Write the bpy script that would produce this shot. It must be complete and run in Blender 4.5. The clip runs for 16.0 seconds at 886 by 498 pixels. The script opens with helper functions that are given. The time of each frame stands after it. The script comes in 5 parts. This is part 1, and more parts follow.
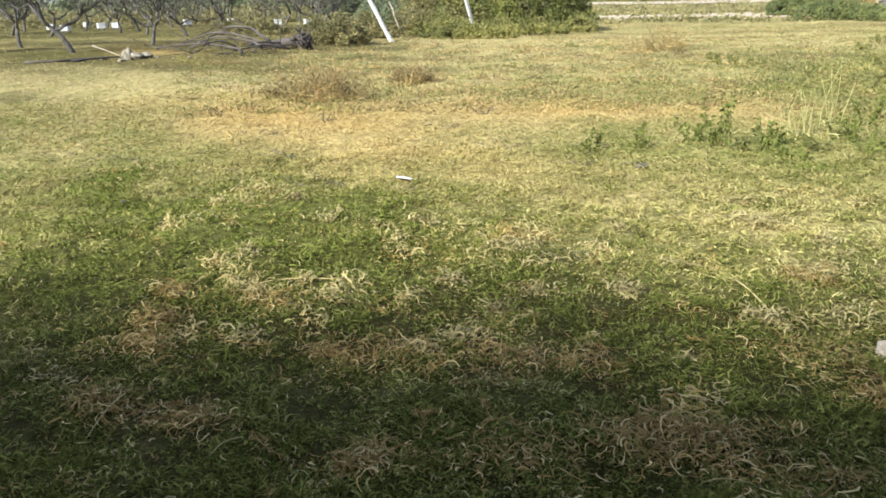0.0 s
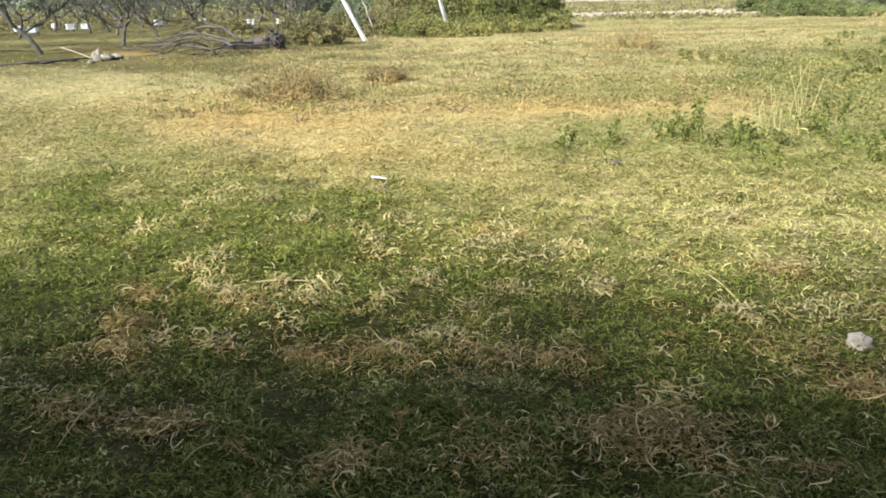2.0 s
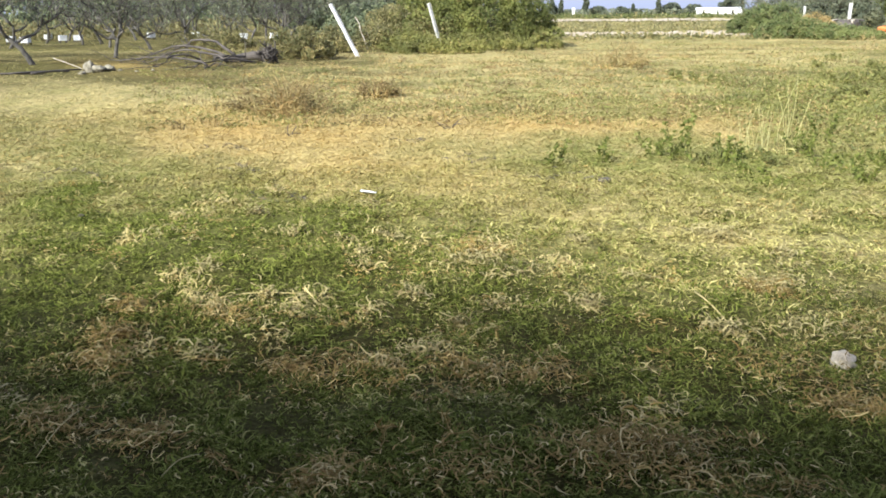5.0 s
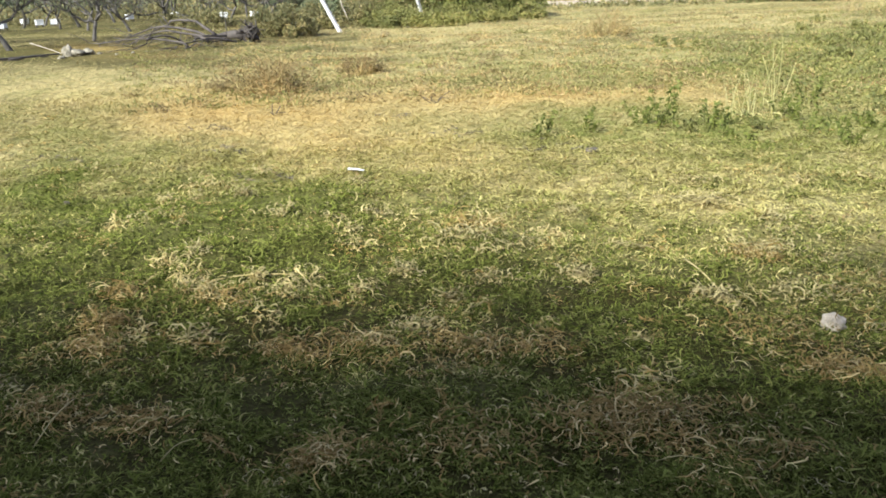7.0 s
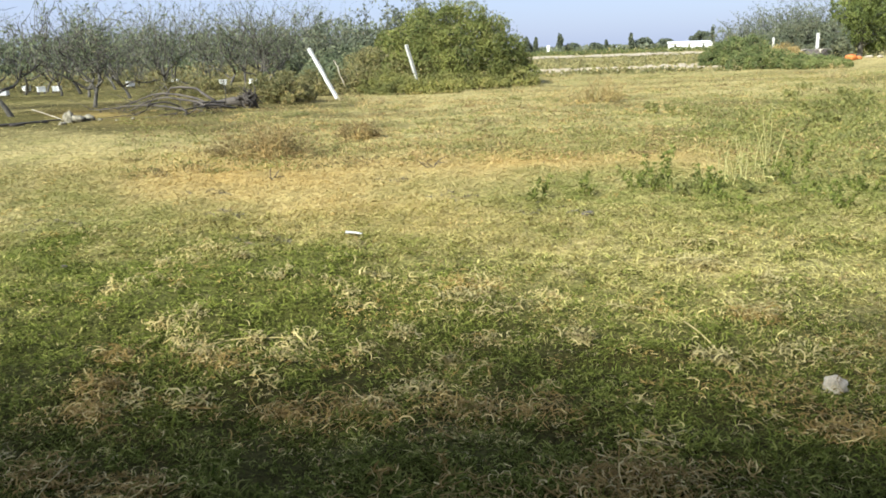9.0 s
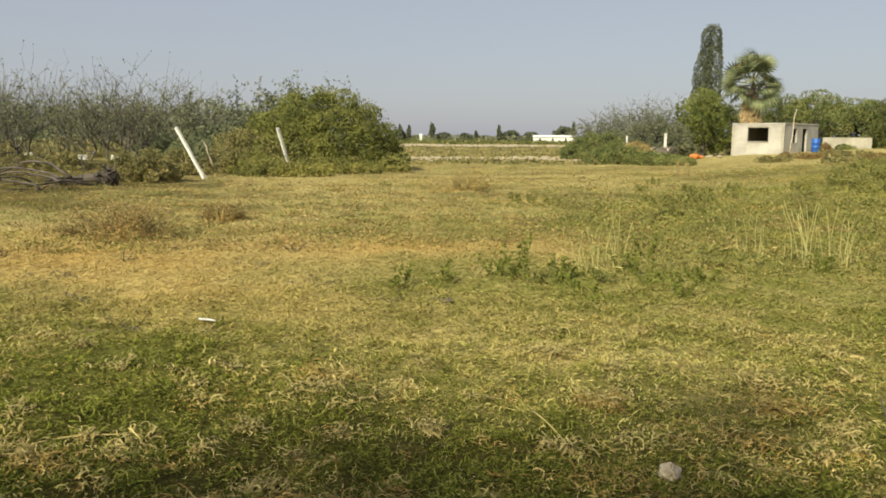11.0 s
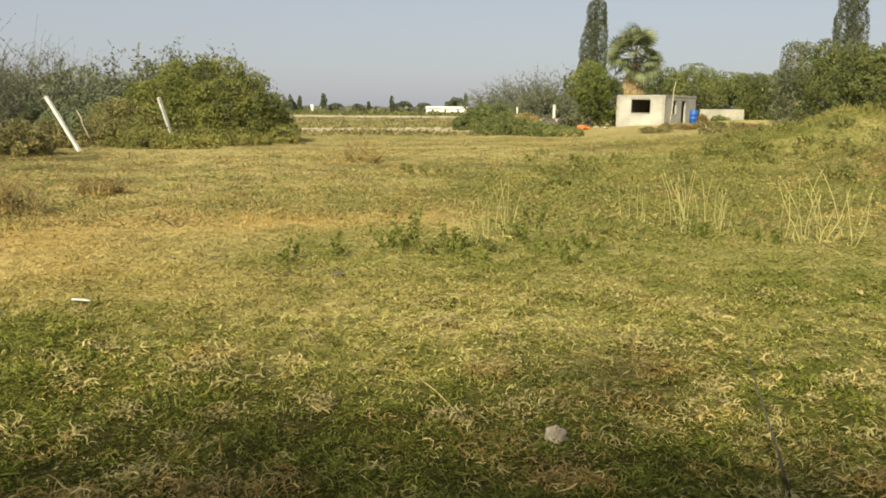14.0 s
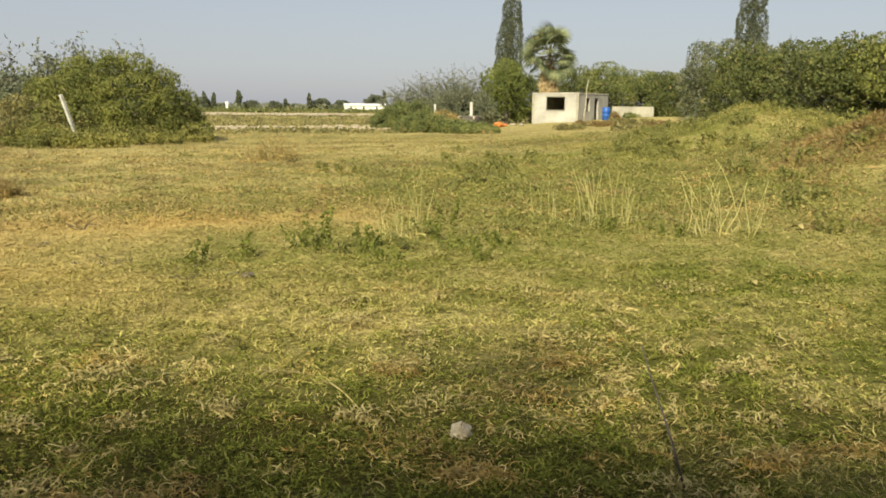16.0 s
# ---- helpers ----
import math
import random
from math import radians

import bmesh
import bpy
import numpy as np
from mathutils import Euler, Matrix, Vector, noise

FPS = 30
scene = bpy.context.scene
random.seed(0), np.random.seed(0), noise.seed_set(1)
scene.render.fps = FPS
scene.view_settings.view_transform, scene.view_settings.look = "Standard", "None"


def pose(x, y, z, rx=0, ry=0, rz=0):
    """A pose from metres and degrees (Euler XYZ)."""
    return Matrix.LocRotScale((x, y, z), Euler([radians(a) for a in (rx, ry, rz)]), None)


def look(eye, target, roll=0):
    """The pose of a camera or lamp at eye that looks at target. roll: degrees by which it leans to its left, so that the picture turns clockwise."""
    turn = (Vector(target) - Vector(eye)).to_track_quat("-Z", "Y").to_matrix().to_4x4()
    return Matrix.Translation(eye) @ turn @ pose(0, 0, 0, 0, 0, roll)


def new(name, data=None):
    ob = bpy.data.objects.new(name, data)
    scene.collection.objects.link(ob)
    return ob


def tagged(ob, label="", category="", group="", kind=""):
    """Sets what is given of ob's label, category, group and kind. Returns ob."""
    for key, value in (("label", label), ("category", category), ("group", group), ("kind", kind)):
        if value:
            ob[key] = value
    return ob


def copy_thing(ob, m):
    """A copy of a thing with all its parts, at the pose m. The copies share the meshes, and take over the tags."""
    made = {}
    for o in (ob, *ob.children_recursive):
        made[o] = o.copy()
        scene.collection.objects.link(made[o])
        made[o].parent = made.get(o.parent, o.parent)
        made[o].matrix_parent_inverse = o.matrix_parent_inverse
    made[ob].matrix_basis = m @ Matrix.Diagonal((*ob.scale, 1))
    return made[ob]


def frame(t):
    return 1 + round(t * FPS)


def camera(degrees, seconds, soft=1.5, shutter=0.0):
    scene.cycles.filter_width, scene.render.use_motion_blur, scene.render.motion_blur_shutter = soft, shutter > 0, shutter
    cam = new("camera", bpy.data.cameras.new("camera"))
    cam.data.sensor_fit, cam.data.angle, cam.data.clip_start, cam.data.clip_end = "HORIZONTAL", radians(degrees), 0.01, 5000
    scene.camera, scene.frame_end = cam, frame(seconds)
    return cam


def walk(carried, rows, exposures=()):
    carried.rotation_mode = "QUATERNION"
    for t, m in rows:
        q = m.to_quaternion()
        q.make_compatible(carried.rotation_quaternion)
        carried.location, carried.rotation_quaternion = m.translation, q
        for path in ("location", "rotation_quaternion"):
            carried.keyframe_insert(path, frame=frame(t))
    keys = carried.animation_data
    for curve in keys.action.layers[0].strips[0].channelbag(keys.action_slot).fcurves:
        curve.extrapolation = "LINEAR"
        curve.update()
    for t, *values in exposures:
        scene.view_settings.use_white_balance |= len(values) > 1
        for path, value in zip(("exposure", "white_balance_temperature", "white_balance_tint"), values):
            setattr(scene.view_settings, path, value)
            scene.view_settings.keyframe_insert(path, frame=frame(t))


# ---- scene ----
# seconds, place of the eye, then yaw (to the left), pitch (up) and roll in degrees
PATH = [
    (0.0, -0.059, -0.028, 1.438, 17.61, -17.82, -1.00),
    (0.5, -0.056, -0.028, 1.441, 17.19, -17.59, -0.45),
    (1.0, -0.044, -0.026, 1.448, 17.10, -17.15, -1.53),
    (1.5, -0.058, -0.022, 1.439, 16.47, -18.25, -1.62),
    (2.0, -0.049, -0.016, 1.441, 15.89, -17.96, -1.37),
    (2.5, -0.035, -0.011, 1.431, 14.56, -17.82, -0.54),
    (3.0, -0.052, -0.018, 1.425, 14.68, -17.45, 1.23),
    (3.5, -0.049, -0.014, 1.418, 13.51, -17.29, 2.51),
    (3.7, -0.054, -0.018, 1.431, 14.59, -16.75, 1.46),
    (5.8, -0.025, -0.012, 1.432, 14.57, -17.63, -1.31),
    (6.0, -0.035, -0.012, 1.434, 14.36, -18.32, -1.46),
    (6.5, -0.028, -0.004, 1.429, 14.10, -18.46, -1.54),
    (7.0, -0.038, -0.008, 1.435, 14.40, -18.67, -2.12),
    (7.5, -0.052, -0.012, 1.435, 14.23, -19.47, -1.61),
    (8.0, -0.048, -0.014, 1.431, 13.97, -19.17, -1.93),
    (8.5, -0.048, -0.013, 1.444, 14.44, -19.21, -1.98),
    (9.0, -0.055, -0.019, 1.436, 13.85, -14.06, -2.06),
    (9.5, -0.028, -0.006, 1.459, 11.84, -9.81, -2.04),
    (10.0, -0.024, -0.013, 1.470, 10.39, -8.18, -1.68),
    (10.2, -0.007, -0.016, 1.470, 9.11, -7.97, -1.32),
    (12.3, 0.060, 0.041, 1.455, -0.60, -8.68, 0.79),
    (12.5, 0.053, 0.040, 1.449, -0.90, -9.16, 0.50),
    (13.0, 0.061, 0.041, 1.454, -0.39, -10.68, 0.73),
    (13.5, 0.074, 0.047, 1.447, -2.41, -9.97, 1.20),
    (14.0, 0.086, 0.051, 1.458, -3.51, -10.13, 0.51),
    (14.5, 0.125, 0.047, 1.460, -5.08, -10.13, -0.34),
    (15.0, 0.143, 0.039, 1.461, -6.76, -9.78, 0.15),
    (15.5, 0.155, 0.039, 1.472, -7.53, -11.35, -0.39),
    (16.0, 0.170, 0.036, 1.469, -9.35, -10.28, 0.49),
]
cam = camera(59.08, 16.0, soft=1.8)
walk(cam, [(t, pose(x, y, z, 90 + pitch, 0, yaw) @ pose(0, 0, 0, 0, 0, roll)) for t, x, y, z, yaw, pitch, roll in PATH],
     exposures=[(0.0, 1.14, 5500, 8.5), (8.5, 1.14, 5500, 8.5), (9.0, 1.02, 5600, 3), (9.5, 0.76, 6150, -1), (10.0, 0.48, 6800, 1), (10.2, 0.46, 6900, 1),
                (12.3, 0.46, 7100, 1), (13.4, 0.53, 7150, 0.8), (16.0, 0.57, 7150, 0.8)])

# ---- sky and sun ----
SUN_TURN, SUN_HEIGHT = 152.0, 36.0  # degrees to the left of +y, and above the horizon
world = bpy.data.worlds.new("world")
scene.world = world
world.use_nodes = True
wt = world.node_tree
sky = wt.nodes.new("ShaderNodeTexSky")
sky.sky_type, sky.sun_disc = "NISHITA", False
sky.sun_elevation, sky.sun_rotation = radians(SUN_HEIGHT), radians(-SUN_TURN)
sky.air_density, sky.dust_density, sky.ozone_density = 1.0, 1.5, 1.5
background = wt.nodes["Background"]
background.inputs["Strength"].default_value = 0.084
haze = wt.nodes.new("ShaderNodeMix")  # the thin even haze of a dusty day
haze.data_type = "RGBA"
haze.inputs[0].default_value = 0.7
haze.inputs[7].default_value = (4.08, 4.1, 5.3, 1)
wt.links.new(sky.outputs["Color"], haze.inputs[6])
wt.links.new(haze.outputs[2], background.inputs["Color"])
sun = new("sun", bpy.data.lights.new("sun", "SUN"))
sun.data.energy, sun.data.angle, sun.data.color = 5.0, radians(3.0), (1.0, 0.91, 0.74)
to_sun = Vector((-math.sin(radians(SUN_TURN)) * math.cos(radians(SUN_HEIGHT)), math.cos(radians(SUN_TURN)) * math.cos(radians(SUN_HEIGHT)), math.sin(radians(SUN_HEIGHT))))
sun.matrix_world = look((0, 0, 30), Vector((0, 0, 30)) - to_sun)


# ---- materials ----
def material(name, rough=0.8, spec=0.3):
    m = bpy.data.materials.new(name)
    m.use_nodes = True
    b = m.node_tree.nodes["Principled BSDF"]
    b.inputs["Roughness"].default_value = rough
    b.inputs["Specular IOR Level"].default_value = spec
    return m, m.node_tree, b


def node(nt, kind, **inputs):
    n = nt.nodes.new(kind)
    for key, value in inputs.items():
        n.inputs[key.replace("_", " ")].default_value = value
    return n


def mixer(nt, fac, a, b, blend="MIX"):
    n = nt.nodes.new("ShaderNodeMix")
    n.data_type, n.blend_type = "RGBA", blend
    for i, v in ((0, fac), (6, a), (7, b)):
        if isinstance(v, bpy.types.NodeSocket):
            nt.links.new(v, n.inputs[i])
        elif isinstance(v, (int, float)):
            n.inputs[i].default_value = v
        else:
            n.inputs[i].default_value = (*v, 1)
    return n.outputs[2]


def spots(nt, scale, detail=4.0, lo=0.35, hi=0.65, rough=0.6, coords="Object"):
    tc = nt.nodes.new("ShaderNodeTexCoord")
    n = node(nt, "ShaderNodeTexNoise", Scale=scale, Detail=detail, Roughness=rough)
    nt.links.new(tc.outputs[coords], n.inputs["Vector"])
    r = nt.nodes.new("ShaderNodeMapRange")
    r.inputs["From Min"].default_value, r.inputs["From Max"].default_value = lo, hi
    nt.links.new(n.outputs["Fac"], r.inputs["Value"])
    return r.outputs["Result"]


def bump(nt, b, height, strength, distance):
    n = node(nt, "ShaderNodeBump", Strength=strength, Distance=distance)
    nt.links.new(height, n.inputs["Height"])
    nt.links.new(n.outputs["Normal"], b.inputs["Normal"])


def rough_stuff(name, dark, light, scale, grain, rough=0.85, depth=0.01, spec=0.25):
    """Two colours mixed at a large and a small scale, with a fine relief."""
    m, nt, b = material(name, rough, spec)
    big = mixer(nt, spots(nt, scale), dark, light)
    small = spots(nt, grain, 6.0, 0.3, 0.7)
    tone = mixer(nt, small, (0.72, 0.72, 0.72), (1.2, 1.2, 1.2))
    nt.links.new(mixer(nt, 1.0, big, tone, "MULTIPLY"), b.inputs["Base Color"])
    bump(nt, b, small, 0.5, depth)
    return m


def leaf_stuff(name, dark, light, dry, share=0.1, rough=0.55, glow=0.3):
    """Leaves that differ one from another; a share of them is dry."""
    m, nt, b = material(name, rough, 0.12)
    geo = nt.nodes.new("ShaderNodeNewGeometry")
    rnd = geo.outputs["Random Per Island"]
    col = mixer(nt, rnd, dark, light)
    pick = nt.nodes.new("ShaderNodeMath")
    pick.operation, pick.inputs[1].default_value = "GREATER_THAN", 1 - share
    nt.links.new(rnd, pick.inputs[0])
    col = mixer(nt, pick.outputs[0], col, dry)
    col = mixer(nt, 1.0, col, mixer(nt, spots(nt, 0.9, 3.0), (0.62, 0.66, 0.66), (1.25, 1.2, 1.02)), "MULTIPLY")
    nt.links.new(col, b.inputs["Base Color"])
    t = nt.nodes.new("ShaderNodeBsdfTranslucent")
    nt.links.new(col, t.inputs["Color"])
    mix = nt.nodes.new("ShaderNodeMixShader")
    mix.inputs[0].default_value = glow
    nt.links.new(b.outputs[0], mix.inputs[1])
    nt.links.new(t.outputs[0], mix.inputs[2])
    nt.links.new(mix.outputs[0], nt.nodes["Material Output"].inputs["Surface"])
    return m


def sward(name, blades, even=0.0):
    """Grass: green to straw by the attribute 'dry', to bare soil by 'earth'; blades differ one from another."""
    m, nt, b = material(name, 0.85, 0.02)
    dry = nt.nodes.new("ShaderNodeAttribute")
    dry.attribute_name = "dry"
    earth = nt.nodes.new("ShaderNodeAttribute")
    earth.attribute_name = "earth"
    if blades:
        geo = nt.nodes.new("ShaderNodeNewGeometry")
        rnd = geo.outputs["Random Per Island"]
        lo_hi = [[tuple(c + (m - c) * even for c, m in zip(side, [(a + b) / 2 for a, b in zip(lo, hi)])) for side in (lo, hi)] for lo, hi in ((FAR_GREEN, FAR_STRAW) if even else ((GREEN_LO, GREEN_HI), (STRAW_LO, STRAW_HI)))]
        green = mixer(nt, rnd, *lo_hi[0])
        straw = mixer(nt, rnd, *lo_hi[1])
        col = mixer(nt, dry.outputs["Fac"], green, straw)
    else:
        fine = spots(nt, 55.0, 3.0, 0.3, 0.7)
        tufts = spots(nt, 6.0, 5.0, 0.3, 0.7)
        swathe = spots(nt, 0.6, 5.0, 0.3, 0.7)
        green = mixer(nt, fine, *FAR_GREEN)
        straw = mixer(nt, fine, *FAR_STRAW)
        wob = nt.nodes.new("ShaderNodeMath")
        wob.operation = "MULTIPLY_ADD"
        nt.links.new(tufts, wob.inputs[0])
        wob.inputs[1].default_value = 0.5
        wob.inputs[2].default_value = -0.25
        add = nt.nodes.new("ShaderNodeMath")
        add.operation, add.use_clamp = "ADD", True
        nt.links.new(wob.outputs[0], add.inputs[0])
        nt.links.new(dry.outputs["Fac"], add.inputs[1])
        col = mixer(nt, add.outputs[0], green, straw)
        col = mixer(nt, 1.0, col, mixer(nt, tufts, (0.75, 0.77, 0.75), (1.12, 1.12, 1.12)), "MULTIPLY")
        col = mixer(nt, 1.0, col, mixer(nt, swathe, (0.85, 0.88, 0.85), (1.1, 1.08, 1.05)), "MULTIPLY")
        soil_and_shade = nt.nodes.new("ShaderNodeAttribute")
        soil_and_shade.attribute_name = "soil_and_shade"
        # very dark soil: shade between blades and under orchard trees is painted in
        col = mixer(nt, soil_and_shade.outputs["Fac"], col, mixer(nt, fine, (0.022, 0.02, 0.006), (0.07, 0.06, 0.02)))
        bump(nt, b, tufts, 0.8, 0.05)
    col = mixer(nt, earth.outputs["Fac"], col, mixer(nt, spots(nt, 9.0), (0.37, 0.232, 0.07), (0.56, 0.38, 0.128)))
    nt.links.new(col, b.inputs["Base Color"])
    if blades:
        t = nt.nodes.new("ShaderNodeBsdfTranslucent")
        nt.links.new(col, t.inputs["Color"])
        mix = nt.nodes.new("ShaderNodeMixShader")
        mix.inputs[0].default_value = 0.15
        nt.links.new(b.outputs[0], mix.inputs[1])
        nt.links.new(t.outputs[0], mix.inputs[2])
        nt.links.new(mix.outputs[0], nt.nodes["Material Output"].inputs["Surface"])
    return m


GREEN_LO, GREEN_HI = (0.024, 0.043, 0.004), (0.218, 0.245, 0.042)
STRAW_LO, STRAW_HI = (0.2, 0.165, 0.05), (0.59, 0.52, 0.2)
FAR_GREEN, FAR_STRAW = ((0.085, 0.098, 0.022), (0.245, 0.262, 0.066)), ((0.25, 0.195, 0.08), (0.6, 0.505, 0.23))
M_GROUND = sward("ground_turf", False)
M_BLADE = sward("grass_blades", True)
M_FARBLADE = sward("far_grass_blades", True, 0.45)
M_BUSH = leaf_stuff("bush_leaves", (0.102, 0.122, 0.04), (0.288, 0.3, 0.098), (0.32, 0.28, 0.13), 0.05)
M_HEDGE = leaf_stuff("hedge_leaves", (0.086, 0.107, 0.041), (0.182, 0.202, 0.078), (0.28, 0.24, 0.12), 0.06)
M_YARD = leaf_stuff("yard_bush_leaves", (0.125, 0.155, 0.058), (0.26, 0.29, 0.118), (0.32, 0.28, 0.14), 0.1)
M_SHADE = leaf_stuff("shade_tree_leaves", (0.05, 0.065, 0.02), (0.1, 0.12, 0.045), (0.14, 0.12, 0.06), 0.05, 0.6, 0.12)
M_TREE = leaf_stuff("fresh_tree_leaves", (0.12, 0.145, 0.046), (0.27, 0.305, 0.098), (0.24, 0.26, 0.1), 0.05)
# the next three leaf colours are paler and greyer, with distance haze put in
M_GREY = leaf_stuff("grey_green_leaves", (0.14, 0.157, 0.112), (0.245, 0.262, 0.185), (0.22, 0.2, 0.13), 0.05)
M_ORCHARD = leaf_stuff("orchard_leaves", (0.145, 0.172, 0.102), (0.265, 0.295, 0.175), (0.3, 0.28, 0.18), 0.06)
M_POPLAR = leaf_stuff("poplar_leaves", (0.115, 0.132, 0.098), (0.155, 0.172, 0.13), (0.16, 0.16, 0.1), 0.03)
M_SCRUB = leaf_stuff("scrub_leaves", (0.15, 0.146, 0.066), (0.29, 0.268, 0.12), (0.4, 0.33, 0.17), 0.2)
M_WEED = leaf_stuff("weed_leaves", (0.12, 0.145, 0.032), (0.27, 0.29, 0.075), (0.3, 0.28, 0.12), 0.06)
M_COVER = leaf_stuff("olive_weeds", (0.17, 0.176, 0.052), (0.305, 0.3, 0.112), (0.38, 0.33, 0.14), 0.12)
M_BANK = leaf_stuff("bank_weeds", (0.19, 0.18, 0.085), (0.34, 0.31, 0.16), (0.33, 0.27, 0.14), 0.2)
M_STRAW = leaf_stuff("dry_stalks", (0.42, 0.32, 0.15), (0.72, 0.6, 0.35), (0.32, 0.23, 0.11), 0.1)
M_PALE = leaf_stuff("pale_stalks", (0.5, 0.46, 0.18), (0.72, 0.66, 0.34), (0.45, 0.35, 0.16), 0.1)
M_GOLD = leaf_stuff("golden_thicket", (0.32, 0.23, 0.095), (0.64, 0.49, 0.25), (0.3, 0.26, 0.1), 0.15)
M_RUSSET = leaf_stuff("russet_thicket", (0.2, 0.14, 0.065), (0.36, 0.265, 0.13), (0.18, 0.13, 0.07), 0.15)
M_THATCH = leaf_stuff("dead_thatch", (0.25, 0.16, 0.048), (0.5, 0.365, 0.135), (0.62, 0.49, 0.23), 0.25, 0.8, 0.1)
M_BLEACH = leaf_stuff("bleached_straw", (0.34, 0.28, 0.115), (0.58, 0.49, 0.25), (0.32, 0.23, 0.11), 0.15, 0.8, 0.1)
M_FROND = leaf_stuff("palm_fronds", (0.1, 0.126, 0.074), (0.23, 0.262, 0.162), (0.2, 0.17, 0.07), 0.06)
M_SKIRT = leaf_stuff("dead_fronds", (0.42, 0.32, 0.19), (0.68, 0.55, 0.36), (0.16, 0.1, 0.05), 0.15)
M_BARK = rough_stuff("orchard_bark", (0.06, 0.054, 0.044), (0.175, 0.158, 0.132), 3.0, 40.0)
M_DEADWOOD = rough_stuff("grey_deadwood", (0.05, 0.042, 0.036), (0.14, 0.12, 0.102), 2.0, 40.0)
M_PALEWOOD = rough_stuff("pale_wood", (0.38, 0.32, 0.24), (0.62, 0.56, 0.46), 4.0, 40.0)
M_CONCRETE = rough_stuff("post_concrete", (0.5, 0.48, 0.44), (0.72, 0.7, 0.66), 3.0, 60.0)
M_PLASTER = rough_stuff("hut_plaster", (0.33, 0.315, 0.285), (0.5, 0.48, 0.44), 0.7, 14.0)
M_BLOCK = rough_stuff("block_wall", (0.28, 0.265, 0.215), (0.43, 0.405, 0.34), 0.8, 12.0)
M_DARK = rough_stuff("dark_inside", (0.03, 0.03, 0.03), (0.06, 0.055, 0.05), 1.0, 10.0)
M_BLUE = rough_stuff("blue_plastic", (0.02, 0.09, 0.36), (0.035, 0.13, 0.45), 2.0, 20.0, 0.4, 0.002)
M_ORANGE = rough_stuff("orange_plastic", (0.5, 0.14, 0.035), (0.66, 0.24, 0.07), 3.0, 20.0, 0.5, 0.005)
M_WHITE = rough_stuff("white_paint", (0.72, 0.72, 0.7), (0.85, 0.85, 0.83), 1.0, 12.0, 0.6, 0.002)
M_STONE = rough_stuff("pale_stone", (0.34, 0.29, 0.21), (0.52, 0.455, 0.34), 9.0, 60.0, 0.9, 0.004)
M_TUBE = rough_stuff("white_plastic", (0.5, 0.5, 0.49), (0.64, 0.64, 0.63), 5.0, 60.0, 0.45, 0.001)
M_GREYLITTER = rough_stuff("grey_litter", (0.07, 0.06, 0.042), (0.19, 0.165, 0.125), 12.0, 60.0, 0.9, 0.003)
M_CLOD = rough_stuff("grey_clod", (0.13, 0.115, 0.075), (0.4, 0.36, 0.27), 9.0, 30.0, 0.95, 0.05)
M_SAND = rough_stuff("sandy_track", (0.38, 0.31, 0.21), (0.52, 0.44, 0.32), 0.3, 4.0)


# ---- the lie of the land ----
def lattice(n, seed):
    return np.random.RandomState(seed).rand(n, n)


LATTICE = lattice(256, 5)


def value_noise(x, y, size):
    """Smooth noise from 0 to 1 on a square lattice of that size in metres."""
    u, v = np.asarray(x, float) / size + 57.3, np.asarray(y, float) / size + 91.7
    i, j = np.floor(u).astype(int), np.floor(v).astype(int)
    a, b = u - i, v - j
    a, b = a * a * (3 - 2 * a), b * b * (3 - 2 * b)
    at = lambda p, q: LATTICE[p % 256, q % 256]
    return (at(i, j) * (1 - a) + at(i + 1, j) * a) * (1 - b) + (at(i, j + 1) * (1 - a) + at(i + 1, j + 1) * a) * b


def hill(x, y, cx, cy, rx, ry, turn=0.0):
    c, s = math.cos(radians(turn)), math.sin(radians(turn))
    u, v = (x - cx) * c + (y - cy) * s, -(x - cx) * s + (y - cy) * c
    return np.exp(-(u / rx) ** 2 - (v / ry) ** 2)


def polar(turn, far):
    """A place so many degrees to the left of +y and so many metres off."""
    turn = radians(turn * 1.013)
    return -math.sin(turn) * far, math.cos(turn) * far


MOUND, BANK, EARTH, YARD = polar(-32.2, 25.0), polar(-25.5, 31.0), polar(-43.2, 19.5), polar(-24.5, 63.0)


def lie(x, y):
    """Height of the ground."""
    x, y = np.asarray(x, float), np.asarray(y, float)
    r = np.hypot(x, y)
    z = 0.05 * (value_noise(x, y, 1.1) - 0.5) * np.clip((r - 1) / 3, 0.2, 1) + 0.07 * (value_noise(x, y, 0.37) - 0.5) + 0.05 * (value_noise(x, y, 0.17) - 0.5) * np.clip((14 - r) / 6, 0, 1)
    z += 0.16 * (value_noise(x, y, 6.0) - 0.5) * np.clip((r - 6) / 10, 0, 1)
    z += 0.07 * (value_noise(x * 0.4, y, 1.5) - 0.5) * np.clip((r - 9) / 5, 0, 1) * np.clip((60 - r) / 20, 0, 1)
    z += 1.45 * hill(x, y, *MOUND, 4.2, 3.2, 30) * (0.85 + 0.3 * value_noise(x, y, 1.6))
    z += 0.75 * hill(x, y, *BANK, 6.5, 4.0, 25)
    z += 0.9 * hill(x, y, *YARD, 8.5, 8.0)
    z += 1.75 * hill(x, y, *EARTH, 3.4, 3.0, 40) * (0.8 + 0.4 * value_noise(x, y, 0.9))
    return np.where(r > 300, z * 0.2, z)


